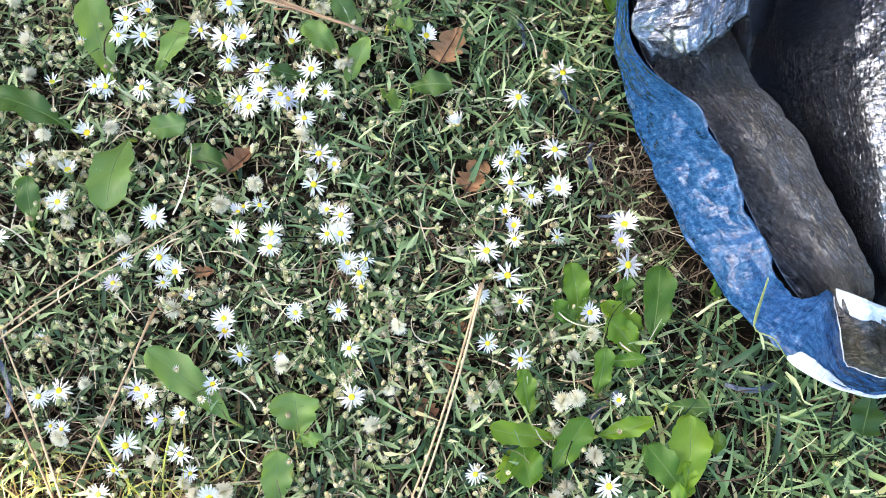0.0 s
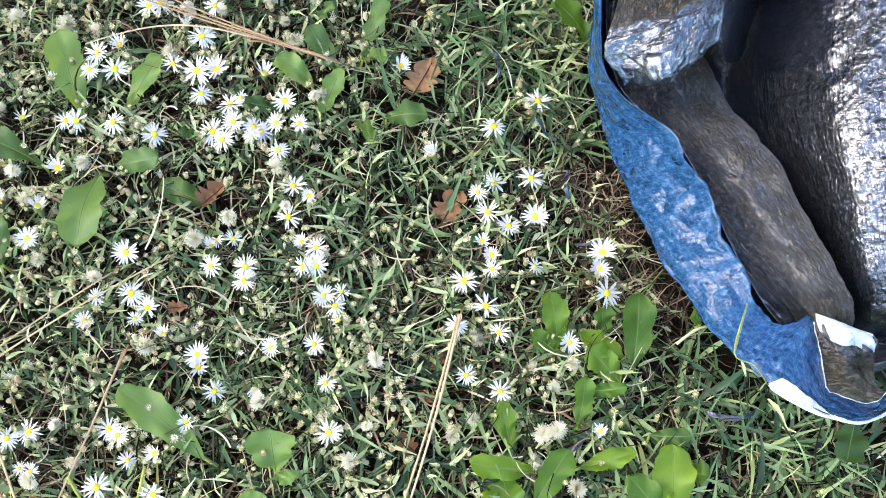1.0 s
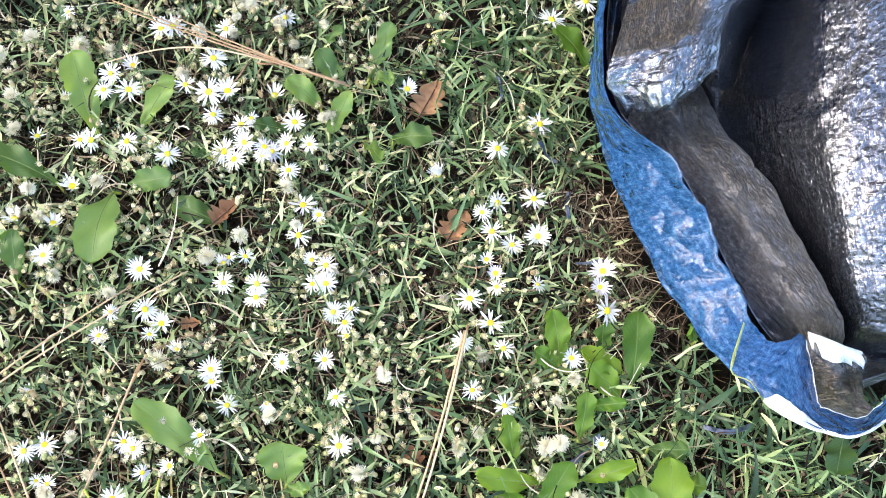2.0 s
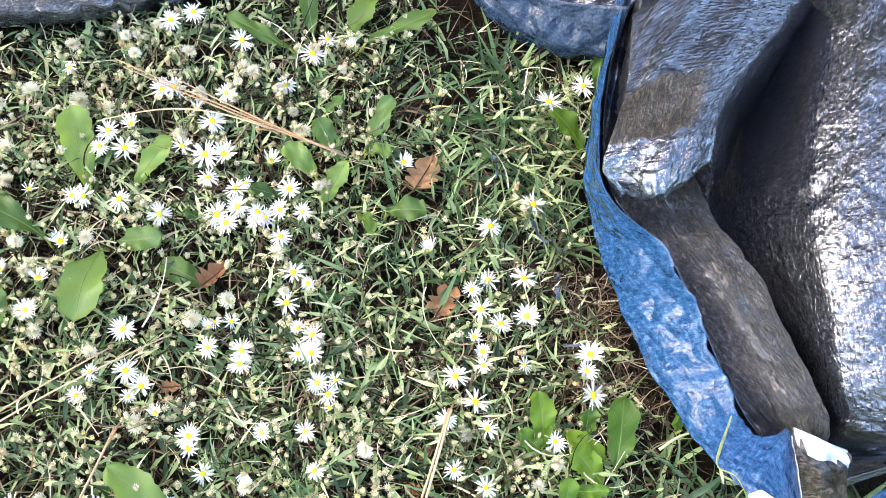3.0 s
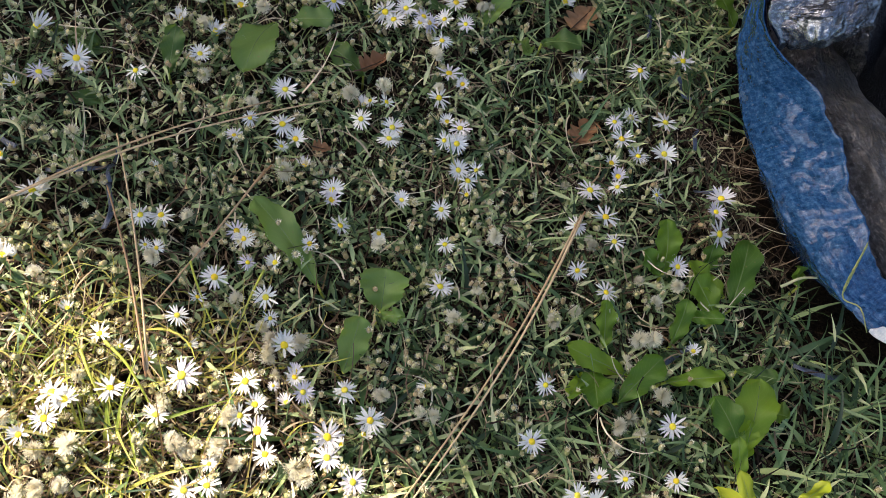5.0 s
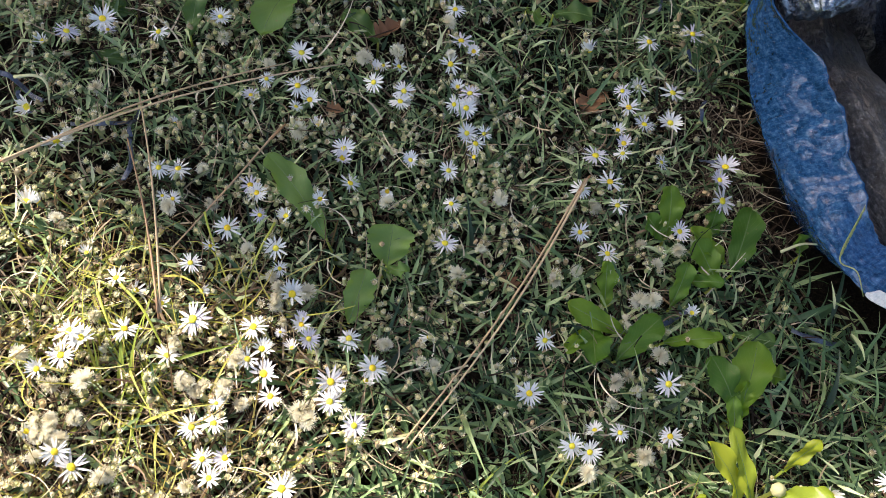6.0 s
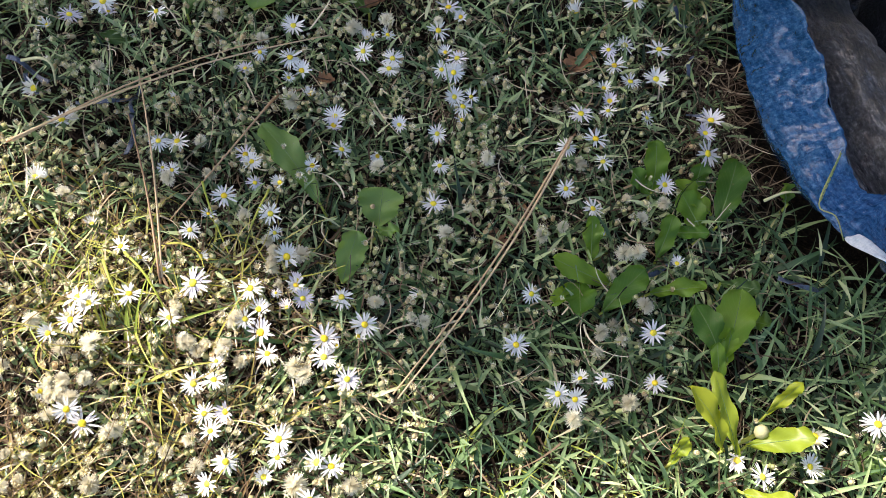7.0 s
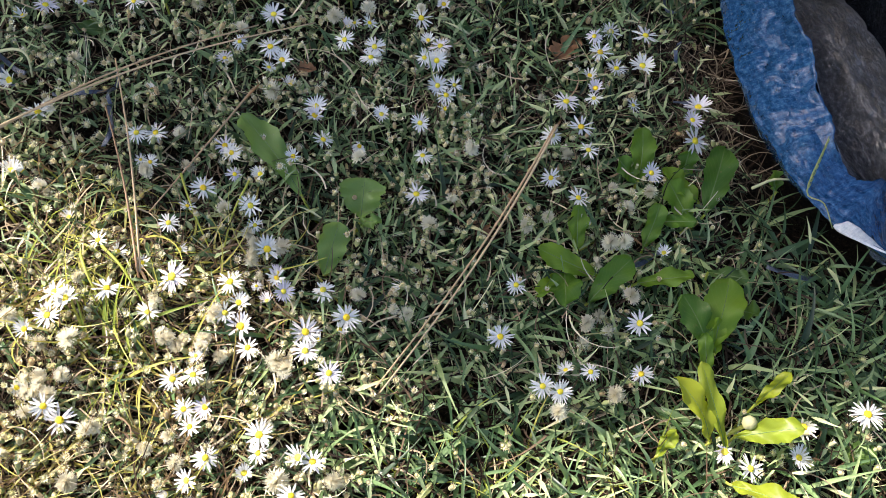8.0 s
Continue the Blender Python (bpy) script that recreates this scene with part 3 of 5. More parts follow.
RIM = [(0.212, 0.62, 0.06), (0.166, 0.438, 0.074), (0.154, 0.377, 0.068), (0.152, 0.338, 0.055), (0.164, 0.289, 0.045), (0.17, 0.264, 0.048), (0.176, 0.238, 0.056), (0.185, 0.203, 0.066), (0.196, 0.178, 0.074), (0.206, 0.154, 0.082), (0.221, 0.136, 0.083), (0.234, 0.124, 0.085), (0.24, 0.117, 0.088), (0.248, 0.107, 0.099), (0.257, 0.1, 0.105), (0.264, 0.097, 0.107), (0.281, 0.094, 0.103), (0.298, 0.099, 0.098), (0.32, 0.11, 0.09), (0.357, 0.125, 0.08)]
RIDGE = [(0.222, 0.62, 0.085), (0.169, 0.438, 0.088), (0.151, 0.355, 0.105), (0.152, 0.301, 0.114), (0.188, 0.269, 0.112), (0.194, 0.249, 0.112), (0.208, 0.231, 0.109), (0.214, 0.204, 0.105), (0.224, 0.185, 0.106), (0.229, 0.164, 0.104), (0.244, 0.154, 0.092), (0.257, 0.155, 0.088), (0.268, 0.159, 0.087), (0.274, 0.142, 0.08), (0.276, 0.118, 0.078), (0.282, 0.113, 0.078), (0.299, 0.1075, 0.08), (0.312, 0.1135, 0.08), (0.33, 0.126, 0.076), (0.364, 0.14, 0.068)]
LINING_EDGE = [(0.226, 0.62, 0.078), (0.172, 0.442, 0.082), (0.157, 0.319, 0.1), (0.196, 0.26, 0.104), (0.229, 0.191, 0.09), (0.252, 0.158, 0.078), (0.297, 0.134, 0.045), (0.362, 0.148, 0.045)]
GAP = [(0.236, 0.62, 0.040), (0.182, 0.435, 0.045), (0.169, 0.322, 0.050), (0.205, 0.260, 0.050), (0.239, 0.197, 0.052), (0.266, 0.167, 0.050), (0.296, 0.130, 0.030), (0.368, 0.148, 0.028)]
CREST = [(0.225, 0.64, 0.1), (0.19, 0.45, 0.085), (0.202, 0.318, 0.082), (0.226, 0.258, 0.091), (0.256, 0.202, 0.088), (0.274, 0.17, 0.083), (0.298, 0.146, 0.06), (0.372, 0.154, 0.016)]
SHOULDER = [(0.27, 0.64, 0.03), (0.234, 0.45, 0.02), (0.234, 0.322, 0.075), (0.258, 0.262, 0.093), (0.283, 0.194, 0.094), (0.294, 0.168, 0.093), (0.312, 0.15, 0.055), (0.378, 0.158, 0.014)]
SHOULDER_FOOT = [(0.276, 0.641, 0.018), (0.240, 0.451, 0.012), (0.240, 0.323, 0.054), (0.264, 0.263, 0.072), (0.289, 0.195, 0.073), (0.300, 0.169, 0.072), (0.318, 0.151, 0.037), (0.384, 0.159, 0.008)]
VALLEY = [(0.340, 0.62, 0.030), (0.290, 0.440, 0.010), (0.262, 0.332, 0.006), (0.283, 0.266, 0.002), (0.309, 0.200, 0.002), (0.322, 0.176, 0.004), (0.336, 0.160, 0.006), (0.384, 0.162, 0.010)]
FLANK = [(0.385, 0.60, 0.112), (0.314, 0.411, 0.115), (0.289, 0.300, 0.115), (0.291, 0.241, 0.112), (0.300, 0.196, 0.098), (0.309, 0.176, 0.085), (0.324, 0.161, 0.062), (0.390, 0.172, 0.044)]
BACK = [(0.44, 0.6, 0.134), (0.36, 0.409, 0.137), (0.335, 0.298, 0.137), (0.337, 0.239, 0.134), (0.346, 0.194, 0.12), (0.355, 0.174, 0.107), (0.37, 0.159, 0.084), (0.42, 0.185, 0.044)]
FAR_TOP = [(0.6, 0.62, 0.17), (0.57, 0.45, 0.17), (0.54, 0.33, 0.16), (0.52, 0.26, 0.15), (0.5, 0.21, 0.12), (0.49, 0.2, 0.1), (0.48, 0.19, 0.08), (0.48, 0.2, 0.06)]
FAR_FOOT = [(0.74, 0.64, 0.0), (0.72, 0.46, 0.0), (0.69, 0.33, 0.0), (0.66, 0.24, 0.0), (0.60, 0.18, 0.0), (0.57, 0.16, 0.0), (0.54, 0.15, 0.0), (0.50, 0.17, 0.0)]


# the worn fold edge wavers along its length
RIDGE = [tuple(p + (0.0016 * noise.noise((i * 0.55, 1, 0)) + 0.0006 * noise.noise((i * 0.17, 5, 0)), 0.0012 * noise.noise((i * 0.36, 2, 0)), 0.0016 * noise.noise((i * 0.30, 3, 0)))) for i, p in enumerate(spline(RIDGE, 96))]


def build_tarp():
    tarp = tagged(new("tarpaulin"), "crumpled blue tarpaulin with black lining lying on grass", "tarpaulin")
    tarp.location = (0.35, 0.33, 0)
    inv = Matrix.Translation((-0.35, -0.33, 0))

    def put(ob):
        ob.matrix_parent_inverse = inv
        return ob

    put(sheet_part("outer_skin", loft([RIM_UNDER, RIM, RIDGE], 280, 44, 0.0015, 1, soft=0.5, ragged=-0.0022), TARP_BLUE, tarp, "shiny blue woven plastic, creased"))
    put(sheet_part("lining", loft([LINING_EDGE, GAP, CREST, SHOULDER, SHOULDER_FOOT, VALLEY, FLANK, BACK, FAR_TOP, FAR_FOOT], 260, 170, 0.0017, 5, soft=0.5, fade=18), TARP_LINING, tarp, "glossy black and grey woven lining with brown dirt"))
    # flap folded over the crest
    flap = [[(0.172, 0.436, 0.128), (0.165, 0.38, 0.129), (0.155, 0.345, 0.128), (0.148, 0.323, 0.122), (0.15, 0.316, 0.115), (0.162, 0.306, 0.107)],
            [(0.222, 0.47, 0.136), (0.195, 0.40, 0.138), (0.187, 0.345, 0.138), (0.187, 0.330, 0.139), (0.186, 0.309, 0.136), (0.186, 0.297, 0.130)],
            [(0.308, 0.477, 0.118), (0.265, 0.417, 0.126), (0.234, 0.37, 0.132), (0.222, 0.346, 0.132), (0.22, 0.332, 0.129), (0.219, 0.325, 0.125)],
            [(0.352, 0.508, 0.05), (0.321, 0.459, 0.04), (0.295, 0.422, 0.03), (0.279, 0.39, 0.03), (0.266, 0.362, 0.04), (0.237, 0.332, 0.085)]]
    put(sheet_part("flap", loft(flap, 80, 66, 0.0022, 9, soft=0.6), TARP_FLAP, tarp, "stiff folded flap of grey lining, dirt-stained"))
    corner = [[(0.269, 0.16, 0.092), (0.28, 0.154, 0.096), (0.291, 0.15, 0.094), (0.304, 0.148, 0.088)],
              [(0.273, 0.151, 0.086), (0.282, 0.146, 0.093), (0.29, 0.145, 0.092), (0.304, 0.143, 0.084)],
              [(0.283, 0.131, 0.066), (0.293, 0.129, 0.076), (0.306, 0.130, 0.062), (0.316, 0.125, 0.06)],
              [(0.290, 0.114, 0.05), (0.306, 0.113, 0.052), (0.318, 0.112, 0.05), (0.328, 0.115, 0.05)]]
    put(sheet_part("corner_fold", loft(corner, 60, 50, 0.003, 41, soft=0.15), TARP_CORNER, tarp, "crumpled dark corner fold of the lining"))
    # white lip laid on top of the corner fold as its painted highlight
    pale = [[(a - 0.0005, c - 0.0008, d + 0.0022 + 0.001 * (k == 1)) for a, c, d in row] for k, row in enumerate(corner[:2])]
    pale.append([tuple(np.array(p) * 0.8 + np.array(q) * 0.2 + (0, -0.001, 0.001)) for p, q in zip(corner[1], corner[2])])
    put(sheet_part("corner_lip", loft(pale, 48, 26, 0.0024, 43, soft=0.2), TARP_WHITE, tarp, "crumpled lip of the corner, whitened as a highlight"))
    # silvery front lip of the flap, rolled under
    lip = [[(a - 0.0012, c, d + 0.0016) for a, c, d in row[3:]] for row in flap[:3]]
    lip = [row[:1] + [tuple(np.array(row[0]) * 0.5 + np.array(row[1]) * 0.5 + (0, 0, 0.0012))] + row[1:] + [(row[-1][0] + 0.003, row[-1][1] - 0.001, row[-1][2] - 0.010)] for row in lip]
    lip[2][-1] = (lip[2][-1][0], lip[2][-1][1] + 0.004, lip[2][-1][2] + 0.004)
    put(sheet_part("flap_lip", loft(lip, 60, 70, 0.0030, 47, soft=0.6), TARP_LIP, tarp, "crinkled silvery front lip of the flap"))
    rim = spline(RIM, 160)
    ridge = spline(RIDGE, 160)
    # white strip along the near part of the rim, broader at its start
    low, high = rim[98:160], ridge[98:160]
    out = (low - high) * (1, 1, 0)
    out = out / np.linalg.norm(out, axis=1)[:, None] * 0.0022 + (0, 0, 0.0022)
    k = np.arange(62)
    breadth = (0.0034 + 0.0062 * (1 - smoothstep(19, 29, k)) + 0.0004 * np.sin(k * 0.9) + 0.0003 * np.sin(k * 2.3)) * smoothstep(-1, 5, k)
    band = breadth / np.linalg.norm(high - low, axis=1)
    lines = [[tuple(q) for q in (low + (high - low) * (band * s)[:, None] + out + (0, 0, -0.001 * (1 - s)))] for s in (-0.12, 0.3, 0.7, 1.0)]
    put(sheet_part("hem", loft(lines, 108, 8, 0.0006, 31), TARP_WHITE, tarp, "white strip along the edge", 0.0012))
    bm = bmesh.new()
    tube(bm, [tuple(p + (0.0002, 0, 0.0002)) for p in ridge[103:146]], 0.0005, 5)
    put(part("worn_edge", bm, TARP_WHITE, tarp, "white worn edge of the turned-up corner"))
    # a further fold of the same sheet behind the flap
    back = [[(0.045, 0.60, 0.010), (0.092, 0.510, 0.010), (0.134, 0.482, 0.010), (0.185, 0.478, 0.010)],
            [(0.030, 0.58, 0.040), (0.070, 0.509, 0.040), (0.126, 0.468, 0.040), (0.180, 0.452, 0.050)],
            [(0.040, 0.59, 0.066), (0.080, 0.518, 0.068), (0.130, 0.486, 0.074), (0.184, 0.474, 0.088)]]
    put(sheet_part("back_fold", loft(back, 70, 26, 0.003, 13), TARP_SLATE, tarp, "dull slate-blue outer fold behind the flap"))
    inner = [back[2], [(0.060, 0.61, 0.060), (0.100, 0.528, 0.055), (0.140, 0.500, 0.060), (0.190, 0.485, 0.070)],
             [(0.100, 0.66, 0.080), (0.130, 0.57, 0.085), (0.165, 0.53, 0.095), (0.215, 0.51, 0.120)],
             [(0.20, 0.74, 0.10), (0.22, 0.64, 0.10), (0.235, 0.58, 0.11), (0.255, 0.53, 0.12)]]
    put(sheet_part("back_lining", loft(inner, 70, 50, 0.004, 17), TARP_LINING, tarp, "dark lining of the rear fold"))
    return tarp


tarp = build_tarp()


def build_far_sheet():
    thing = tagged(new("plastic_sheet"), "dark slate-grey plastic sheet lying flat on grass", "plastic sheet")
    thing.location = (-0.25, 0.55, 0)
    lines = [[(-0.50, 0.432, 0.006), (-0.30, 0.465, 0.006), (-0.20, 0.484, 0.006), (-0.14, 0.515, 0.006), (-0.08, 0.60, 0.006)],
             [(-0.50, 0.412, 0.034), (-0.30, 0.446, 0.036), (-0.21, 0.466, 0.036), (-0.15, 0.497, 0.034), (-0.09, 0.58, 0.030)],
             [(-0.50, 0.43, 0.060), (-0.30, 0.462, 0.062), (-0.22, 0.480, 0.060), (-0.15, 0.515, 0.055), (-0.12, 0.60, 0.045)],
             [(-0.52, 0.60, 0.070), (-0.32, 0.62, 0.075), (-0.25, 0.63, 0.07), (-0.20, 0.65, 0.06), (-0.17, 0.68, 0.05)],
             [(-0.52, 0.80, 0.0), (-0.34, 0.80, 0.0), (-0.27, 0.80, 0.0), (-0.22, 0.80, 0.0), (-0.18, 0.80, 0.0)]]
    ob = sheet_part("sheet", loft(lines, 90, 60, 0.004, 23), TARP_LINING, thing)
    ob.matrix_parent_inverse = Matrix.Translation((0.25, -0.55, 0))


build_far_sheet()


def under_cover(x, y):
    """Where the sheets lie, so that little grows through them."""
    rim = spline(RIM, 60)
    order = np.argsort(rim[:, 1])
    edge = np.interp(y, rim[order, 1], rim[order, 0])
    inside = (x > edge + 0.012 + 0.02 * smoothstep(0.2, 0.15, y)) & (y > 0.132) & (y < 0.64)
    inside |= (x > 0.05) & (y > 0.50) & (y < 0.75)
    inside |= (x < -0.12) & (y > 0.475 + 0.25 * (x + 0.2)) & (y < 0.8)
    return inside


# x, y, z, turn, length, curl of the fallen oak leaves
OAK_LEAVES = [
    (0.038, 0.352, 0.027, 1.15, 0.038, 0.16, "orange-brown dead oak leaf lying on the grass"),
    (0.057, 0.256, 0.018, 1.1, 0.034, 0.20, "orange-brown dead oak leaf curled among grass"),
    (-0.106, 0.259, 0.030, 0.85, 0.025, 0.45, "small curled tan dead oak leaf"),
    (0.024, 0.094, 0.018, 2.4, 0.020, 0.25, "brown dead leaf half sunk in grass"),
    (0.045, 0.148, 0.013, 0.4, 0.017, 0.2, "dull brown dead leaf under grass blades"),
    (0.039, 0.124, 0.012, 2.6, 0.015, 0.25, "dark brown dead leaf low in the grass"),
    (-0.124, 0.181, 0.030, 0.1, 0.014, 0.5, "tiny curled orange dead leaf among stems"),
]


# ---------------------------------------------------------------- where the flower heads stand, patch by patch
# x, y and breadth in millimetres
OPEN_HEADS_A = [(-0.145, 0.472, 16), (-0.161, 0.463, 15), (-0.042, 0.459, 13), (-0.022, 0.454, 13), (-0.106, 0.449, 16), (-0.052, 0.446, 18), (0.159, 0.434, 17), (-0.229, 0.417, 10), (-0.070, 0.416, 14), (0.131, 0.415, 19), (-0.113, 0.405, 14), (-0.152, 0.405, 18), (-0.160, 0.404, 17), (-0.120, 0.378, 17), (-0.177, 0.371, 16), (-0.191, 0.363, 15), (0.021, 0.355, 17), (-0.138, 0.355, 14), (-0.108, 0.351, 19), (-0.196, 0.351, 13), (-0.178, 0.350, 17), (-0.121, 0.350, 19), (-0.117, 0.331, 14), (-0.090, 0.329, 11), (0.118, 0.328, 17), (-0.059, 0.326, 16), (-0.097, 0.325, 16), (-0.200, 0.311, 16), (-0.064, 0.311, 14), (-0.094, 0.311, 15), (-0.207, 0.310, 13), (-0.175, 0.310, 16)]
OPEN_HEADS_B = [(-0.048, 0.309, 12), (0.086, 0.307, 17), (-0.080, 0.307, 15), (-0.075, 0.305, 14), (-0.108, 0.305, 18), (-0.147, 0.301, 16), (-0.081, 0.301, 12), (-0.100, 0.297, 16), (-0.062, 0.289, 14), (-0.290, 0.281, 14), (0.111, 0.270, 17), (0.085, 0.267, 16), (-0.051, 0.263, 17), (0.074, 0.260, 12), (-0.040, 0.256, 13), (-0.246, 0.253, 15), (0.080, 0.244, 16), (-0.054, 0.242, 16), (0.112, 0.241, 17), (0.094, 0.235, 15), (-0.100, 0.226, 10), (-0.222, 0.225, 14), (0.076, 0.225, 13), (-0.089, 0.225, 12), (-0.044, 0.224, 12), (-0.034, 0.219, 15), (-0.159, 0.217, 16), (0.156, 0.215, 18), (0.082, 0.215, 15), (-0.102, 0.207, 14), (-0.034, 0.207, 15), (-0.080, 0.206, 15)]
OPEN_HEADS_C = [(-0.043, 0.206, 12), (0.110, 0.206, 11), (0.153, 0.204, 14), (0.082, 0.204, 12), (-0.259, 0.201, 14), (-0.300, 0.199, 18), (-0.080, 0.196, 14), (0.063, 0.195, 17), (-0.294, 0.192, 12), (-0.153, 0.189, 16), (-0.017, 0.189, 11), (-0.029, 0.187, 14), (-0.175, 0.187, 11), (0.156, 0.187, 19), (-0.320, 0.182, 16), (-0.021, 0.179, 14), (0.077, 0.179, 17), (-0.141, 0.179, 15), (-0.149, 0.172, 10), (-0.181, 0.171, 12), (0.058, 0.166, 14), (-0.130, 0.162, 13), (0.085, 0.161, 14), (0.130, 0.155, 14), (-0.034, 0.155, 13), (-0.061, 0.152, 12), (-0.107, 0.148, 15), (-0.106, 0.140, 15), (0.063, 0.134, 13), (-0.026, 0.130, 12), (-0.096, 0.125, 14), (0.084, 0.123, 14)]
OPEN_HEADS_D = [(-0.111, 0.106, 13), (-0.158, 0.102, 14), (-0.207, 0.101, 15), (-0.023, 0.098, 16), (-0.152, 0.098, 13), (0.147, 0.098, 12), (-0.219, 0.097, 14), (-0.287, 0.094, 17), (-0.128, 0.087, 13), (-0.145, 0.083, 11), (-0.210, 0.079, 8), (-0.201, 0.077, 10), (-0.161, 0.067, 16), (-0.127, 0.063, 15), (0.055, 0.052, 13), (-0.167, 0.052, 10), (-0.121, 0.051, 10), (-0.287, 0.048, 17), (0.138, 0.045, 16), (-0.175, 0.038, 13), (-0.108, 0.036, 18), (-0.097, 0.022, 12), (0.286, 0.019, 19), (-0.065, 0.018, 15), (-0.096, 0.018, 13), (-0.215, 0.016, 14), (0.052, 0.014, 15), (0.144, 0.012, 14), (-0.107, 0.010, 7), (-0.089, 0.010, 13), (-0.123, 0.008, 16), (0.112, 0.005, 12)]
OPEN_HEADS_E = [(-0.046, 0.004, 16), (0.097, 0.003, 11), (-0.160, 0.003, 20), (-0.096, 0.001, 12), (-0.114, -0.004, 14), (0.084, -0.011, 14), (-0.121, -0.012, 14), (0.095, -0.012, 14), (-0.068, -0.013, 18), (-0.197, -0.015, 16), (0.245, -0.018, 15), (-0.108, -0.018, 18), (-0.065, -0.024, 16), (-0.167, -0.024, 15), (-0.227, -0.025, 18), (-0.219, -0.027, 16), (-0.100, -0.030, 14), (0.216, -0.032, 16), (-0.047, -0.034, 15), (-0.226, -0.040, 16), (-0.129, -0.043, 9), (-0.235, -0.052, 13), (-0.126, -0.056, 15), (-0.138, -0.060, 15), (-0.113, -0.072, 14), (-0.126, -0.076, 13), (-0.076, -0.081, 17), (-0.118, -0.086, 13), (-0.050, -0.088, 17), (-0.041, -0.089, 15), (-0.074, -0.091, 13), (-0.206, -0.094, 15)]
OPEN_HEADS_F = [(-0.195, -0.100, 18), (-0.104, -0.101, 15), (-0.079, -0.104, 14), (-0.048, -0.111, 15), (-0.109, -0.116, 14)]
OPEN_HEADS = OPEN_HEADS_A + OPEN_HEADS_B + OPEN_HEADS_C + OPEN_HEADS_D + OPEN_HEADS_E + OPEN_HEADS_F
CLOSING_HEADS = [(-0.133, 0.390, 15), (-0.075, 0.350, 16), (-0.223, 0.345, 11), (-0.238, 0.314, 12), (0.044, 0.288, 16), (-0.209, 0.276, 16), (-0.219, 0.248, 15), (-0.219, 0.248, 15), (-0.104, 0.222, 11), (-0.336, 0.217, 20), (-0.019, 0.171, 10), (-0.331, 0.169, 12), (-0.222, 0.135, 9), (-0.070, 0.127, 11), (-0.318, 0.116, 16), (0.096, 0.108, 8), (0.249, 0.004, 16), (-0.048, -0.006, 11), (0.201, -0.024, 15)]
SEED_HEADS_A = [(-0.146, 0.440, 13), (-0.230, 0.436, 12), (-0.029, 0.433, 9), (-0.103, 0.428, 13), (-0.040, 0.409, 9), (-0.252, 0.394, 14), (-0.217, 0.389, 15), (-0.196, 0.384, 13), (-0.054, 0.377, 14), (-0.141, 0.366, 14), (-0.260, 0.348, 15), (-0.256, 0.320, 14), (-0.194, 0.281, 12), (-0.064, 0.277, 14), (-0.239, 0.274, 12), (-0.230, 0.255, 12), (-0.094, 0.242, 13), (-0.115, 0.226, 14), (-0.216, 0.213, 12), (-0.178, 0.200, 11), (0.046, 0.196, 8), (-0.141, 0.156, 15), (0.006, 0.145, 13), (-0.281, 0.142, 14), (0.132, 0.141, 11), (0.107, 0.139, 10), (0.118, 0.126, 10), (-0.068, 0.118, 12), (0.067, 0.107, 10), (-0.192, 0.106, 10), (-0.285, 0.105, 12), (-0.000, 0.103, 9)]
SEED_HEADS_B = [(0.120, 0.099, 13), (0.111, 0.097, 15), (0.053, 0.096, 12), (-0.010, 0.081, 13), (0.104, 0.080, 12), (0.130, 0.063, 14), (-0.144, 0.058, 11), (0.112, 0.044, 12), (-0.099, 0.040, 14), (0.104, 0.037, 13), (0.120, 0.035, 12), (0.104, 0.023, 12), (0.130, -0.005, 13), (0.097, -0.024, 13), (-0.128, -0.031, 11), (-0.081, -0.033, 18), (-0.074, -0.037, 14), (-0.250, -0.046, 13), (-0.207, -0.051, 17), (-0.224, -0.059, 13), (-0.224, -0.081, 12), (-0.129, -0.093, 11), (-0.027, -0.096, 13), (-0.217, -0.100, 11), (-0.178, -0.101, 11), (-0.059, -0.104, 17), (-0.140, -0.104, 11), (-0.120, -0.108, 12), (-0.176, -0.133, 14)]
SEED_HEADS = SEED_HEADS_A + SEED_HEADS_B
HEADS = np.array([q[:2] for q in OPEN_HEADS + CLOSING_HEADS + SEED_HEADS])


def near_heads(x, y, reach=0.035):
    d2 = ((x[:, None] - HEADS[None, :, 0]) ** 2 + (y[:, None] - HEADS[None, :, 1]) ** 2).min(1)
    return np.exp(-d2 / reach ** 2)


def weedy(x, y, reach=0.035):
    """How thick the flowering weed stands: all over one side of the lawn, and round each head."""
    return np.maximum(near_heads(x, y, reach), 0.75 * smoothstep(0.07, -0.05, x))


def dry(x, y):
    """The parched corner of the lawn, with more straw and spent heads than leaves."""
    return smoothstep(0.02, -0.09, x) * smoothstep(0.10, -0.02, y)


def scatter(count, keep, x0=-0.50, x1=0.52, y0=-0.34, y1=0.66):
    """Points on the lawn, thinned by keep(x, y), which gives a chance from 0 to 1."""
    x, y = rng.uniform(x0, x1, count), rng.uniform(y0, y1, count)
    ok = (rng.random(count) < keep(x, y)) & ~under_cover(x, y)
    return x[ok], y[ok]


def patchy(x, y, scale, seed):
    return np.array([0.5 + 0.5 * noise.noise((a * scale, b * scale, seed)) for a, b in zip(x, y)])


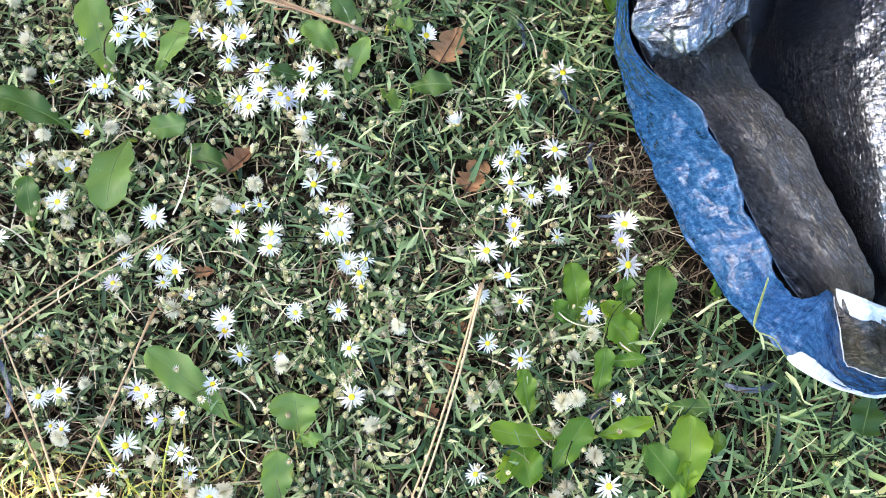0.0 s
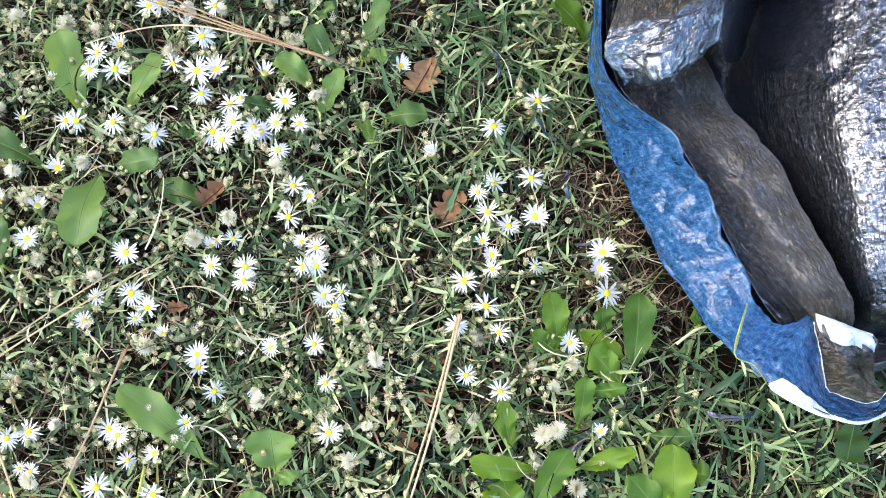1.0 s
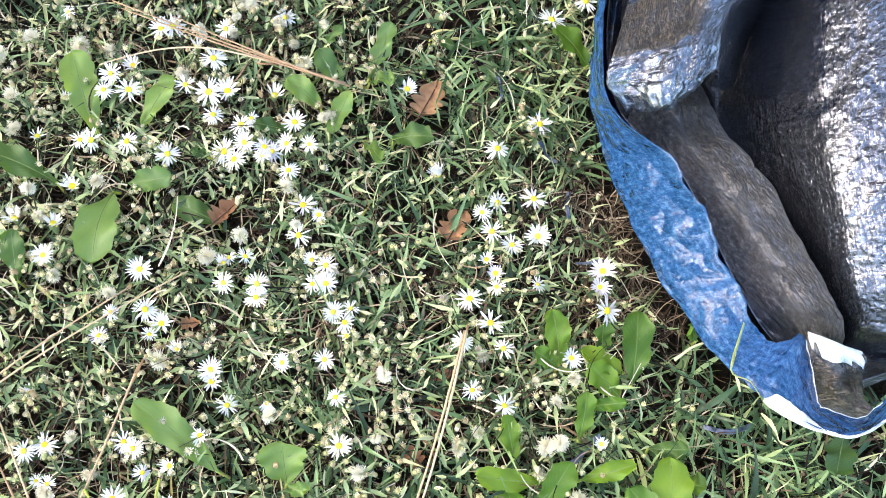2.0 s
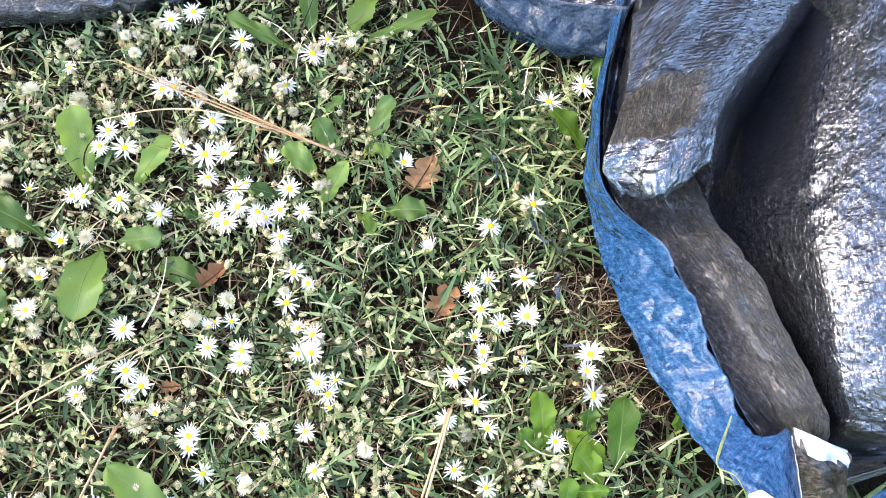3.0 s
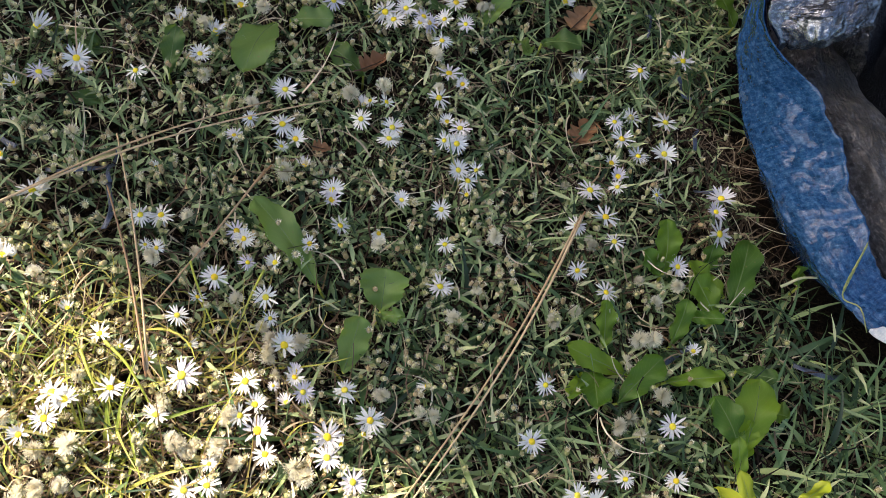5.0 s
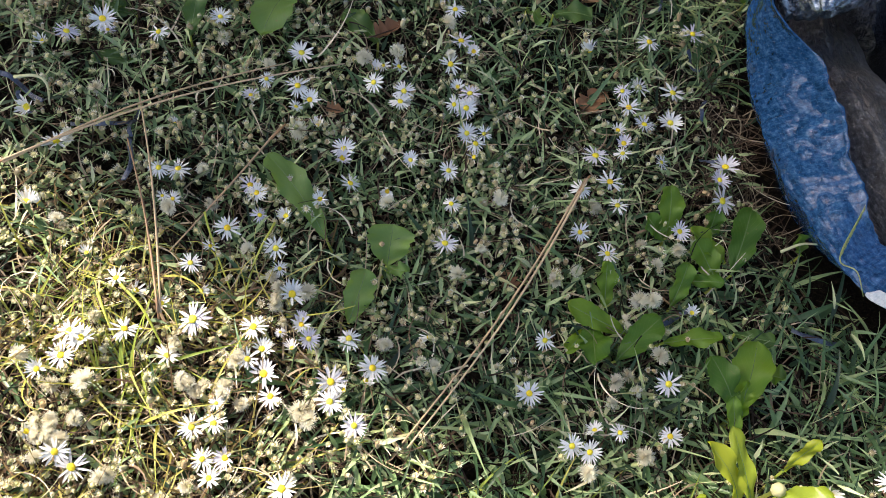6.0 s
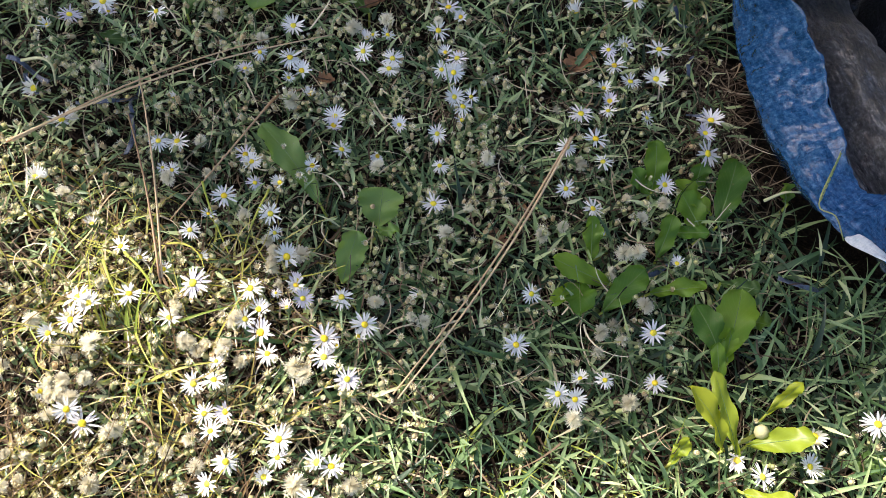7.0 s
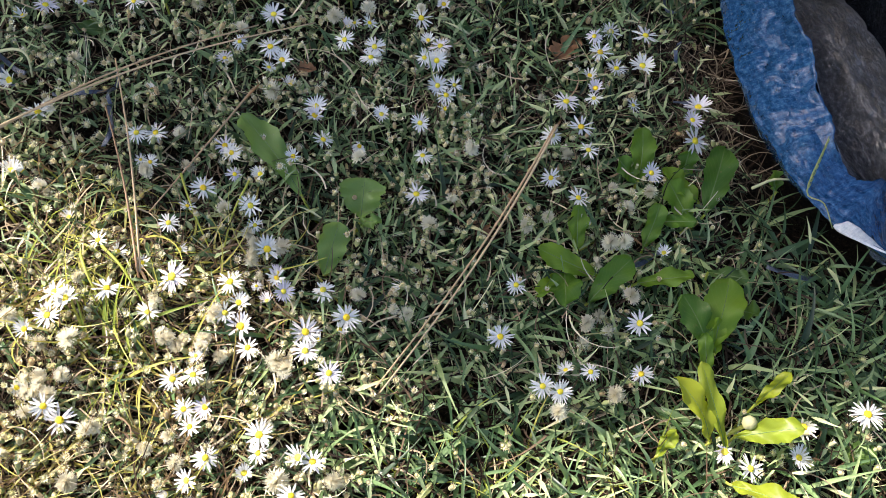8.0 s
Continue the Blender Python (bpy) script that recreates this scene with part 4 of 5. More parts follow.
def grass_share(x, y):
    """Thick grass beside the sheet and across the near lawn, thin among the flowers."""
    a = np.exp(-(((x - 0.10) / 0.06) ** 2 + ((y - 0.36) / 0.09) ** 2))
    b = smoothstep(0.02, 0.12, x) * smoothstep(0.22, 0.08, y)
    c = np.exp(-(((x - 0.0) / 0.09) ** 2 + ((y + 0.02) / 0.12) ** 2))
    d = np.exp(-(((x - 0.03) / 0.06) ** 2 + ((y - 0.20) / 0.05) ** 2)) * 0.7
    bare = 1 - 0.93 * bare_strip(x, y)
    return bare * np.clip(0.25 + 0.9 * a + 0.95 * b + 0.85 * c + d, 0, 1) * (0.45 + 0.75 * patchy(x, y, 16, 2)) * (0.16 + 0.95 * smoothstep(0.40, 0.54, patchy(x, y, 55, 31)))


def clearing(x, y):
    """Little stands up through the fallen oak leaves."""
    d = np.min([((x - a) ** 2 + (y - b) ** 2) / (0.42 * c) ** 2 for a, b, _, _, c, _, _ in OAK_LEAVES], axis=0)
    return smoothstep(0.55, 1.3, d)


def bare_strip(x, y):
    """Dead brown tangle along the edge of the tarpaulin."""
    rim = spline(RIM, 60)
    away = np.sqrt(((x[:, None] - rim[None, :, 0]) ** 2 + (y[:, None] - rim[None, :, 1]) ** 2).min(1))
    return np.exp(-(away / 0.045) ** 2) * smoothstep(0.14, 0.19, y) * smoothstep(0.32, 0.26, y)


def build_grass():
    x, y = scatter(38000, lambda a, b: grass_share(a, b) * clearing(a, b))
    n = len(x)
    root = np.stack([x, y, rng.uniform(0.0, 0.016, n)], -1)
    v, q = strips(root, rng.uniform(0, 6.28, n), rng.uniform(0.018, 0.052, n) * rng.choice((0.7, 1.0, 1.25), n), rng.choice((0.0018, 0.0028, 0.0036, 0.0048), n) * rng.uniform(0.85, 1.15, n),
                  rng.uniform(0.05, 1.1, n), rng.uniform(0.3, 1.7, n), 6, 0.05, rng.uniform(-1.0, 1.0, n), rng.uniform(-0.7, 0.7, n), 0.16)
    tagged(from_arrays("grass", v, q, [GRASS]), "matted short green lawn grass with some yellow blades", "grass", kind="stuff")


def build_thatch():
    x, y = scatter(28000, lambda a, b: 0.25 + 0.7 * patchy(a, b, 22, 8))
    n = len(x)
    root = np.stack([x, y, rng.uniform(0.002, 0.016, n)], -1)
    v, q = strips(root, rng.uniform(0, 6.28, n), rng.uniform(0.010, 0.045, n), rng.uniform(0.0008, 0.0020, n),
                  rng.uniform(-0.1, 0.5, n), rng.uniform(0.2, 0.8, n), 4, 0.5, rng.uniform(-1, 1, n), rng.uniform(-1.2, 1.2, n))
    tagged(from_arrays("thatch", v, q, [SHADED_STRAW]), "brown dead grass matted over the soil, darkened as if in shade", "thatch", kind="stuff")
    x, y = scatter(18000, lambda a, b: (0.12 + 0.36 * weedy(a, b) + 0.30 * dry(a, b) + 0.2 * bare_strip(a, b)) * clearing(a, b))
    m = len(x)
    v2, q2 = strips(np.stack([x, y, rng.uniform(0.008, 0.032, m)], -1), rng.uniform(0, 6.28, m), rng.uniform(0.014, 0.055, m), rng.uniform(0.0006, 0.0014, m),
                    rng.uniform(-0.3, 0.6, m), rng.uniform(-0.2, 0.8, m), 7, 0.6, 0.0, rng.normal(0, 1.7, m))
    x, y = scatter(7000, lambda a, b: (0.2 + 0.7 * patchy(a, b, 22, 8)) * clearing(a, b))
    n = len(x)
    v, q = strips(np.stack([x, y, rng.uniform(0.006, 0.022, n)], -1), rng.uniform(0, 6.28, n), rng.uniform(0.010, 0.045, n), rng.uniform(0.0005, 0.0018, n),
                  rng.uniform(-0.1, 0.5, n), rng.uniform(0.2, 0.8, n), 5, 0.5, 0.0, rng.uniform(-1.2, 1.2, n))
    x, y = scatter(60000, lambda a, b: 0.85 * smoothstep(0.25, 0.7, bare_strip(a, b)) + 0.05 * weedy(a, b) * clearing(a, b) + 0.12 * dry(a, b))
    n = len(x)
    v3, q3 = strips(np.stack([x, y, rng.uniform(0.004, 0.024, n)], -1), rng.uniform(0, 6.28, n), rng.uniform(0.012, 0.05, n), rng.uniform(0.0006, 0.0013, n),
                    rng.uniform(-0.2, 0.6, n), rng.uniform(0.0, 0.9, n), 6, 0.6, 0.0, rng.normal(0, 1.4, n))
    tagged(from_arrays("brown_stems", v3, q3, [BROWN_STRAW]), "tangled brown dead stems over the bare soil", "dry stems", kind="stuff")
    tagged(from_arrays("dry_stems", np.vstack([v, v2]), np.vstack([q, q2 + len(v)]), [STRAW]), "thin pale and brown dry stems lying in the lawn", "dry stems", kind="stuff")


def build_aster_foliage():
    x, y = scatter(54000, lambda a, b: (0.10 + 0.86 * weedy(a, b)) * (1 - 0.75 * dry(a, b)) * smoothstep(0.42, 0.54, patchy(a, b, 60, 21)) * clearing(a, b))
    n = len(x)
    root = np.stack([x, y, rng.uniform(0.008, 0.031, n)], -1)
    v, q = strips(root, rng.uniform(0, 6.28, n), rng.uniform(0.007, 0.024, n), rng.uniform(0.0016, 0.0038, n),
                  rng.uniform(-0.2, 1.1, n), rng.uniform(0.0, 1.2, n), 3, 0.15, rng.uniform(-0.8, 0.8, n), rng.uniform(-0.6, 0.6, n), 0.14)
    tagged(from_arrays("aster_leaves", v, q, [ASTER_LEAF]), "small narrow dark green leaves of the flowering weed", "foliage", kind="stuff")
    x, y = scatter(12000, lambda a, b: (0.08 + 0.85 * weedy(a, b)) * clearing(a, b))
    n = len(x)
    root = np.stack([x, y, np.full(n, 0.002)], -1)
    v, q = strips(root, rng.uniform(0, 6.28, n), rng.uniform(0.02, 0.050, n), rng.uniform(0.0008, 0.0015, n),
                  rng.uniform(0.3, 1.3, n), rng.uniform(0.0, 1.1, n), 5, 0.8, 0.0, rng.uniform(-1.5, 1.5, n))
    tagged(from_arrays("aster_stems", v, q, [ASTER_GREEN]), "thin wiry branching stems of the flowering weed", "foliage", kind="stuff")


def build_yellow_stems():
    """Dry stems of the parched corner, bent all ways, with the sun's yellow in their colour."""
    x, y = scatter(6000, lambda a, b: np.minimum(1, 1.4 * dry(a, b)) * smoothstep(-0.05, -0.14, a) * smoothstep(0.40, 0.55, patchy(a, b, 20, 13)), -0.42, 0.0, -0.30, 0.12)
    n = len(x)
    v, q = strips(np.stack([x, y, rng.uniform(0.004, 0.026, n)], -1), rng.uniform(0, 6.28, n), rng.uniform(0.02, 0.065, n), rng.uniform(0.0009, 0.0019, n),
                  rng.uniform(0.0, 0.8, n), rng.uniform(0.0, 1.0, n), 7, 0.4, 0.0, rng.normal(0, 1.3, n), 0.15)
    tagged(from_arrays("yellow_stems", v, q, [YELLOW_STEM]), "thin dry stems tangled in the lawn, yellow as if sunlit", "dry stems", kind="stuff")


def build_buds():
    """Spent and opening heads, far too many to count: a cup of bracts that opens into a crown of pale bristles round a dull heart."""
    x, y = scatter(36000, lambda a, b: np.minimum(1, (0.03 + 0.62 * weedy(a, b, 0.03)) * smoothstep(0.38, 0.60, patchy(a, b, 34, 5)) * (1 - 0.5 * smoothstep(0.0, 0.1, a)) + 0.26 * dry(a, b) * patchy(a, b, 40, 9)) * clearing(a, b))
    verts, faces, index = [], [], []
    sides = 11
    for px, py in zip(x, y):
        s = rng.uniform(0.8, 1.35)
        z0 = rng.uniform(0.024, 0.040)
        m = Matrix.Translation((px, py, z0)) @ Euler((rng.normal(0, 0.35), rng.normal(0, 0.35), rng.uniform(0, 6))).to_matrix().to_4x4()
        wide = rng.choice((0.0009, 0.0019, 0.0024, 0.0028))
        base = len(verts)
        for r, z in ((0.0005, -0.0040), (0.0014, -0.0024), (0.0012, 0.0)):
            for j in range(sides):
                a = 2 * math.pi * j / sides
                verts.append(m @ Vector((r * s * math.cos(a), r * s * math.sin(a), z * s)))
        for j in range(sides):
            a = 2 * math.pi * (j + rng.uniform(0.2, 0.8)) / sides
            r = wide * rng.uniform(0.85, 1.12)
            verts.append(m @ Vector((r * s * math.cos(a), r * s * math.sin(a), rng.uniform(0.0006, 0.0018) * s)))
        verts.append(m @ Vector((0, 0, 0.0006 * s)))
        for k in range(2):
            for j in range(sides):
                faces.append((base + k * sides + j, base + k * sides + (j + 1) % sides, base + (k + 1) * sides + (j + 1) % sides, base + (k + 1) * sides + j))
                index.append(0)
        for j in range(sides):
            a, b = base + 2 * sides + j, base + 2 * sides + (j + 1) % sides
            faces.append((a, b, base + 3 * sides + j))
            faces.append((a, b, base + 4 * sides))
            index += [1, 2]
    tagged(from_arrays("flower_buds", verts, faces, [BUD_CUP, BUD_TIP, BUD_HEART], index), "many small cream and tan closed flower buds", "buds", kind="stuff")


# ---------------------------------------------------------------- flowers
def make_closing_flower(k):
    return make_flower(k, True)


def make_flower(k, closing=False):
    """One head: rays, disc, cup of bracts and stem. k changes the count, spread and loss of rays."""
    r = random.Random(100 + k)
    thing = tagged(new("aster_flower"), "small white daisy-like flower with yellow centre", "flower", "flowers in the lawn")
    count = r.choice((17, 19, 21, 23))
    cup = (0.05, 0.18, -0.08, 0.30, 0.10, 0.55, 0.0, 0.22, -0.2, 0.9)[k % 10]
    if closing:
        cup, count = r.uniform(0.75, 1.15), r.choice((13, 16, 22))
        tagged(thing, "small white flower with its petals half closed", "flower", "flowers in the lawn")
    bm = bmesh.new()
    for i in range(count):
        if r.random() < (0.05, 0.12, 0.3)[k % 3]:
            continue
        a = 2 * math.pi * (i + r.uniform(-0.3, 0.3)) / count
        ln, w = r.uniform(0.0058, 0.0080), r.uniform(0.00052, 0.00078)
        el = cup + r.uniform(-0.22, 0.24)
        bend = r.uniform(-0.35, 0.15)
        side = Vector((-math.sin(a), math.cos(a), r.uniform(-0.25, 0.25)))
        p = Vector((math.cos(a), math.sin(a), 0)) * 0.0015 + Vector((0, 0, 0.0006 + 0.0006 * (i % 2)))
        row = []
        for s, wk in ((0, 0.45), (1, 0.95), (2, 1.0), (3, 0.85), (4, 0.30)):
            c = p + Vector((0, 0, -0.00022))
            row.append((bm.verts.new(p - side * w * wk), bm.verts.new(c), bm.verts.new(p + side * w * wk)))
            e = el + bend * s / 4
            p = p + Vector((math.cos(a) * math.cos(e), math.sin(a) * math.cos(e), math.sin(e))) * ln / 4
        for q0, q1 in zip(row, row[1:]):
            bm.faces.new((q0[0], q1[0], q1[1], q0[1]))
            bm.faces.new((q0[1], q1[1], q1[2], q0[2]))
    part("petal_ring", bm, PETAL, thing, "narrow white ray petals")
    bm = bmesh.new()
    bmesh.ops.create_icosphere(bm, subdivisions=3, radius=0.0020)
    for v in bm.verts:
        v.co.z = v.co.z * 0.55 + 0.0011
        v.co *= 1 + 0.10 * noise.noise(v.co * 2600)
    part("disc", bm, DISC, thing, "yellow domed centre")
    bm = bmesh.new()
    tube(bm, [(0, 0, -0.0045), (0, 0, -0.0036), (0, 0, -0.0018), (0, 0, 0.0004)], 0.0010, 8, 2.2)
    part("bract_cup", bm, ASTER_GREEN, thing)
    bm = bmesh.new()
    dx, dy = r.uniform(-0.012, 0.012), r.uniform(-0.012, 0.012)
    tube(bm, [(dx, dy, -0.037), (dx * 0.8, dy * 0.8, -0.026), (dx * 0.3, dy * 0.3, -0.012), (0, 0, -0.004)], 0.00055, 5)
    part("stem", bm, ASTER_GREEN, thing)
    return thing


def make_seed_head(k):
    """A spent head: a ball of fine bristles on a dry cup."""
    r = random.Random(300 + k)
    thing = tagged(new("seed_head"), "fluffy greyish-cream seed head of a spent flower", "seed head", "seed heads in the lawn")
    bm = bmesh.new()
    for i in range(480):
        z = r.uniform(-0.15, 1)
        a = r.uniform(0, 6.283)
        s = math.sqrt(max(0, 1 - z * z))
        d = Vector((s * math.cos(a), s * math.sin(a), z))
        ln = r.uniform(0.0034, 0.0056)
        o = d.orthogonal().normalized() * r.uniform(0.00010, 0.00020)
        o2 = Vector((r.uniform(-1, 1), r.uniform(-1, 1), r.uniform(-1, 1))) * 0.0008
        v = [bm.verts.new(d * 0.0008 - o), bm.verts.new(d * 0.0008 + o), bm.verts.new(d * ln + o + o2), bm.verts.new(d * ln - o + o2)]
        bm.faces.new(v)
    part("fluff", bm, PAPPUS, thing, "fine pale bristles")
    bm = bmesh.new()
    tube(bm, [(0, 0, -0.0034), (0, 0, -0.0016), (0, 0, 0.0006)], 0.0010, 7, 1.7)
    part("cup", bm, BUD_CUP, thing)
    bm = bmesh.new()
    tube(bm, [(0.006, 0.004, -0.033), (0.004, 0.003, -0.018), (0, 0, -0.003)], 0.0005, 5)
    part("stem", bm, STRAW, thing)
    return thing


def spent_heads():
    """More spent heads among the thickest flowers."""
    x, y = scatter(1500, lambda a, b: 0.6 * weedy(a, b, 0.025) * smoothstep(0.1, -0.08, a) * (patchy(a, b, 18, 11) > 0.52), -0.33, 0.15, -0.2, 0.47)
    x2, y2 = scatter(400, lambda a, b: dry(a, b) * (patchy(a, b, 26, 3) > 0.5), -0.33, 0.03, -0.2, 0.09)
    heads = []
    for a, c in list(zip(x[:26], y[:26])) + list(zip(x2[:24], y2[:24])):
        for i in range(rng.integers(1, 4)):
            heads.append((a + rng.normal(0, 0.006) * (i > 0), c + rng.normal(0, 0.006) * (i > 0), rng.uniform(8, 12)))
    return heads


def half_closed_heads():
    """Late heads with their rays drawn together, in the parched corner."""
    x, y = scatter(300, lambda a, b: dry(a, b) * (patchy(a, b, 30, 17) > 0.5), -0.33, 0.03, -0.2, 0.09)
    return [(a, b, rng.uniform(9, 12)) for a, b in zip(x[:20], y[:20])]


def plant_heads(heads, maker, kinds, height, sway, breadth):
    """Heads of the given breadths, in millimetres, from a few models; breadth is that of a model."""
    models = [maker(k) for k in range(kinds)]
    used = set()
    for x, y, wide in heads:
        k = rng.integers(0, kinds)
        z = height + rng.uniform(-0.003, 0.003)
        s = wide / breadth
        m = Matrix.Translation((x, y, z)) @ Euler((rng.normal(0.05, sway), rng.normal(0, sway), rng.uniform(0, 6.28))).to_matrix().to_4x4()
        if k not in used:
            used.add(k)
            models[k].matrix_basis = m
            models[k].scale = (s, s, s)
        else:
            keep = models[k].scale.copy()
            models[k].scale = (s, s, s)
            copy_thing(models[k], m)
            models[k].scale = keep
    for k, mdl in enumerate(models):
        if k not in used:
            for o in (*mdl.children_recursive, mdl):
                bpy.data.objects.remove(o)


# ---------------------------------------------------------------- broad-leaved weeds
LEAVES_FAR = [
    ("A", -0.200, 0.319, -0.220, 0.380, 0.025),
    ("A", -0.169, 0.328, -0.147, 0.361, 0.016),
    ("A", -0.184, 0.276, -0.189, 0.219, 0.031),
    ("A", -0.174, 0.283, -0.142, 0.283, 0.018),
    ("Y", -0.112, 0.257, -0.144, 0.270, 0.018),
    ("B", -0.224, 0.283, -0.276, 0.302, 0.023),
    ("A2", -0.241, 0.211, -0.245, 0.243, 0.016),
    ("C", -0.063, 0.325, -0.087, 0.325, 0.012),
    ("C", -0.121, 0.304, -0.130, 0.302, 0.008),
    ("D", -0.042, 0.344, -0.066, 0.361, 0.017),
    ("D", -0.025, 0.355, -0.044, 0.386, 0.018),
    ("D", -0.035, 0.322, -0.020, 0.352, 0.015),
    ("E", -0.007, 0.369, 0.010, 0.410, 0.016),
    ("E", -0.006, 0.366, 0.012, 0.361, 0.013),
    ("E", -0.040, 0.397, -0.027, 0.406, 0.008),
    ("F", 0.011, 0.319, 0.040, 0.316, 0.019),
]
LEAVES_MID = [
    ("F", -0.010, 0.317, 0.003, 0.296, 0.011),
    ("Y", -0.014, 0.257, -0.032, 0.252, 0.007),
    ("Y", 0.058, 0.401, 0.084, 0.406, 0.009),
    ("Y", 0.040, 0.410, 0.058, 0.399, 0.009),
    ("G", -0.071, 0.454, -0.120, 0.471, 0.014),
    ("G", -0.053, 0.466, -0.062, 0.509, 0.016),
    ("G", -0.025, 0.466, -0.007, 0.508, 0.023),
    ("G", -0.012, 0.465, 0.042, 0.491, 0.015),
    ("H", 0.171, 0.433, 0.176, 0.469, 0.012),
    ("H", 0.159, 0.384, 0.133, 0.409, 0.022),
    ("I", 0.124, 0.153, 0.119, 0.188, 0.018),
    ("I", 0.123, 0.151, 0.106, 0.159, 0.014),
    ("I", 0.154, 0.161, 0.154, 0.179, 0.014),
    ("I", 0.091, 0.090, 0.085, 0.117, 0.014),
    ("J", 0.173, 0.138, 0.178, 0.187, 0.022),
    ("J", 0.168, 0.147, 0.137, 0.159, 0.017),
]
LEAVES_NEAR = [
    ("J", 0.165, 0.129, 0.142, 0.151, 0.019),
    ("J", 0.134, 0.101, 0.139, 0.132, 0.014),
    ("J", 0.142, 0.125, 0.165, 0.125, 0.010),
    ("K", 0.109, 0.075, 0.064, 0.079, 0.016),
    ("K", 0.085, 0.075, 0.089, 0.044, 0.021),
    ("K", 0.079, 0.068, 0.070, 0.047, 0.010),
    ("K", 0.104, 0.054, 0.126, 0.087, 0.019),
    ("K", 0.134, 0.076, 0.168, 0.085, 0.013),
    ("L", 0.188, 0.041, 0.191, 0.089, 0.026),
    ("L", 0.186, 0.042, 0.162, 0.070, 0.020),
    ("L", 0.191, 0.040, 0.187, 0.060, 0.010),
    ("L", 0.188, 0.023, 0.179, 0.048, 0.010),
    ("M", 0.180, 0.096, 0.205, 0.094, 0.012),
    ("M", 0.202, 0.073, 0.214, 0.070, 0.015),
    ("O", 0.192, -0.020, 0.160, 0.007, 0.015),
    ("O", 0.202, -0.021, 0.174, 0.021, 0.011),
]
LEAVES_EDGE = [
    ("O", 0.218, 0.011, 0.229, 0.027, 0.009),
    ("O", 0.207, -0.013, 0.239, -0.005, 0.016),
    ("P", 0.163, -0.034, 0.169, -0.020, 0.010),
    ("O", 0.208, -0.043, 0.241, -0.053, 0.015),
    ("Q", 0.280, -0.001, 0.299, -0.002, 0.015),
    ("N", -0.100, 0.084, -0.154, 0.127, 0.022),
    ("N", -0.056, 0.076, -0.059, 0.101, 0.032),
    ("N", -0.069, 0.031, -0.067, 0.065, 0.020),
    ("N", -0.056, 0.072, -0.041, 0.071, 0.010),
    ("R", -0.272, 0.184, -0.300, 0.173, 0.011),
    ("M", 0.316, 0.105, 0.302, 0.077, 0.022),
    ("H", 0.221, 0.169, 0.213, 0.176, 0.013),
    ("R", -0.339, 0.233, -0.295, 0.221, 0.016),
    ("R", -0.288, 0.223, -0.308, 0.214, 0.012),
]


def leaf_mesh(length, width, r, arch):
    """A leaf along +x from its base: narrow stalk, blunt blade with small teeth, arched and cupped."""
    bm = bmesh.new()
    nu, half = 40, 4
    uv = bm.loops.layers.uv.new("UVMap")
    wave, cupping = r.uniform(0, 6), r.uniform(0.05, 0.30)
    bend = r.uniform(-0.10, 0.10)
    peak = r.uniform(0.58, 0.74)
    slim, lobe, teeth = r.uniform(0.62, 0.95), r.uniform(0.02, 0.08), r.uniform(5.0, 7.5)
    grid = []
    for i in range(nu + 1):
        u = i / nu
        w = max(0.0, 1 - ((u - peak) / (1 - peak)) ** 2.4) ** 0.52 if u > peak else math.sin(0.5 * math.pi * u / peak) ** slim
        w = width * 0.5 * max(w, 0.09 if u < 0.5 else 0.0)
        row = []
        for j in range(-half, half + 1):
            v = j / half
            saw = (u * teeth + wave + 0.4 * (j > 0)) % 1.0
            tooth = 1 + (0.16 * (saw - 0.6 if saw < 0.8 else 1.0 - 4.0 * (saw - 0.8) - 0.8) + lobe * math.sin(u * 17 + 2 * wave * (1 if j > 0 else -1))) * smoothstep(0.3, 0.5, u)
            y = w * v * (tooth if abs(j) == half else 1)
            z = arch * length * math.sin(math.pi * u) + cupping * abs(v) ** 1.6 * w + 0.0026 * math.sin(u * 13 + wave + v * 2) * abs(v) - 0.0004 * (j == 0)
            row.append((bm.verts.new((u * length, y + bend * length * u * (1 - u), z)), (u, 0.5 + 0.5 * v)))
        grid.append(row)
    for a, b in zip(grid, grid[1:]):
        for j in range(2 * half):
            f = bm.faces.new((a[j][0], b[j][0], b[j + 1][0], a[j + 1][0]))
            for loop, (_, t) in zip(f.loops, (a[j], b[j], b[j + 1], a[j + 1])):
                loop[uv].uv = t
    spine = [tuple(row[half][0].co + Vector((0, 0, 0.0001))) for row in grid[:-4:2]]
    bmesh.ops.remove_doubles(bm, verts=bm.verts, dist=1e-6)
    return bm, spine


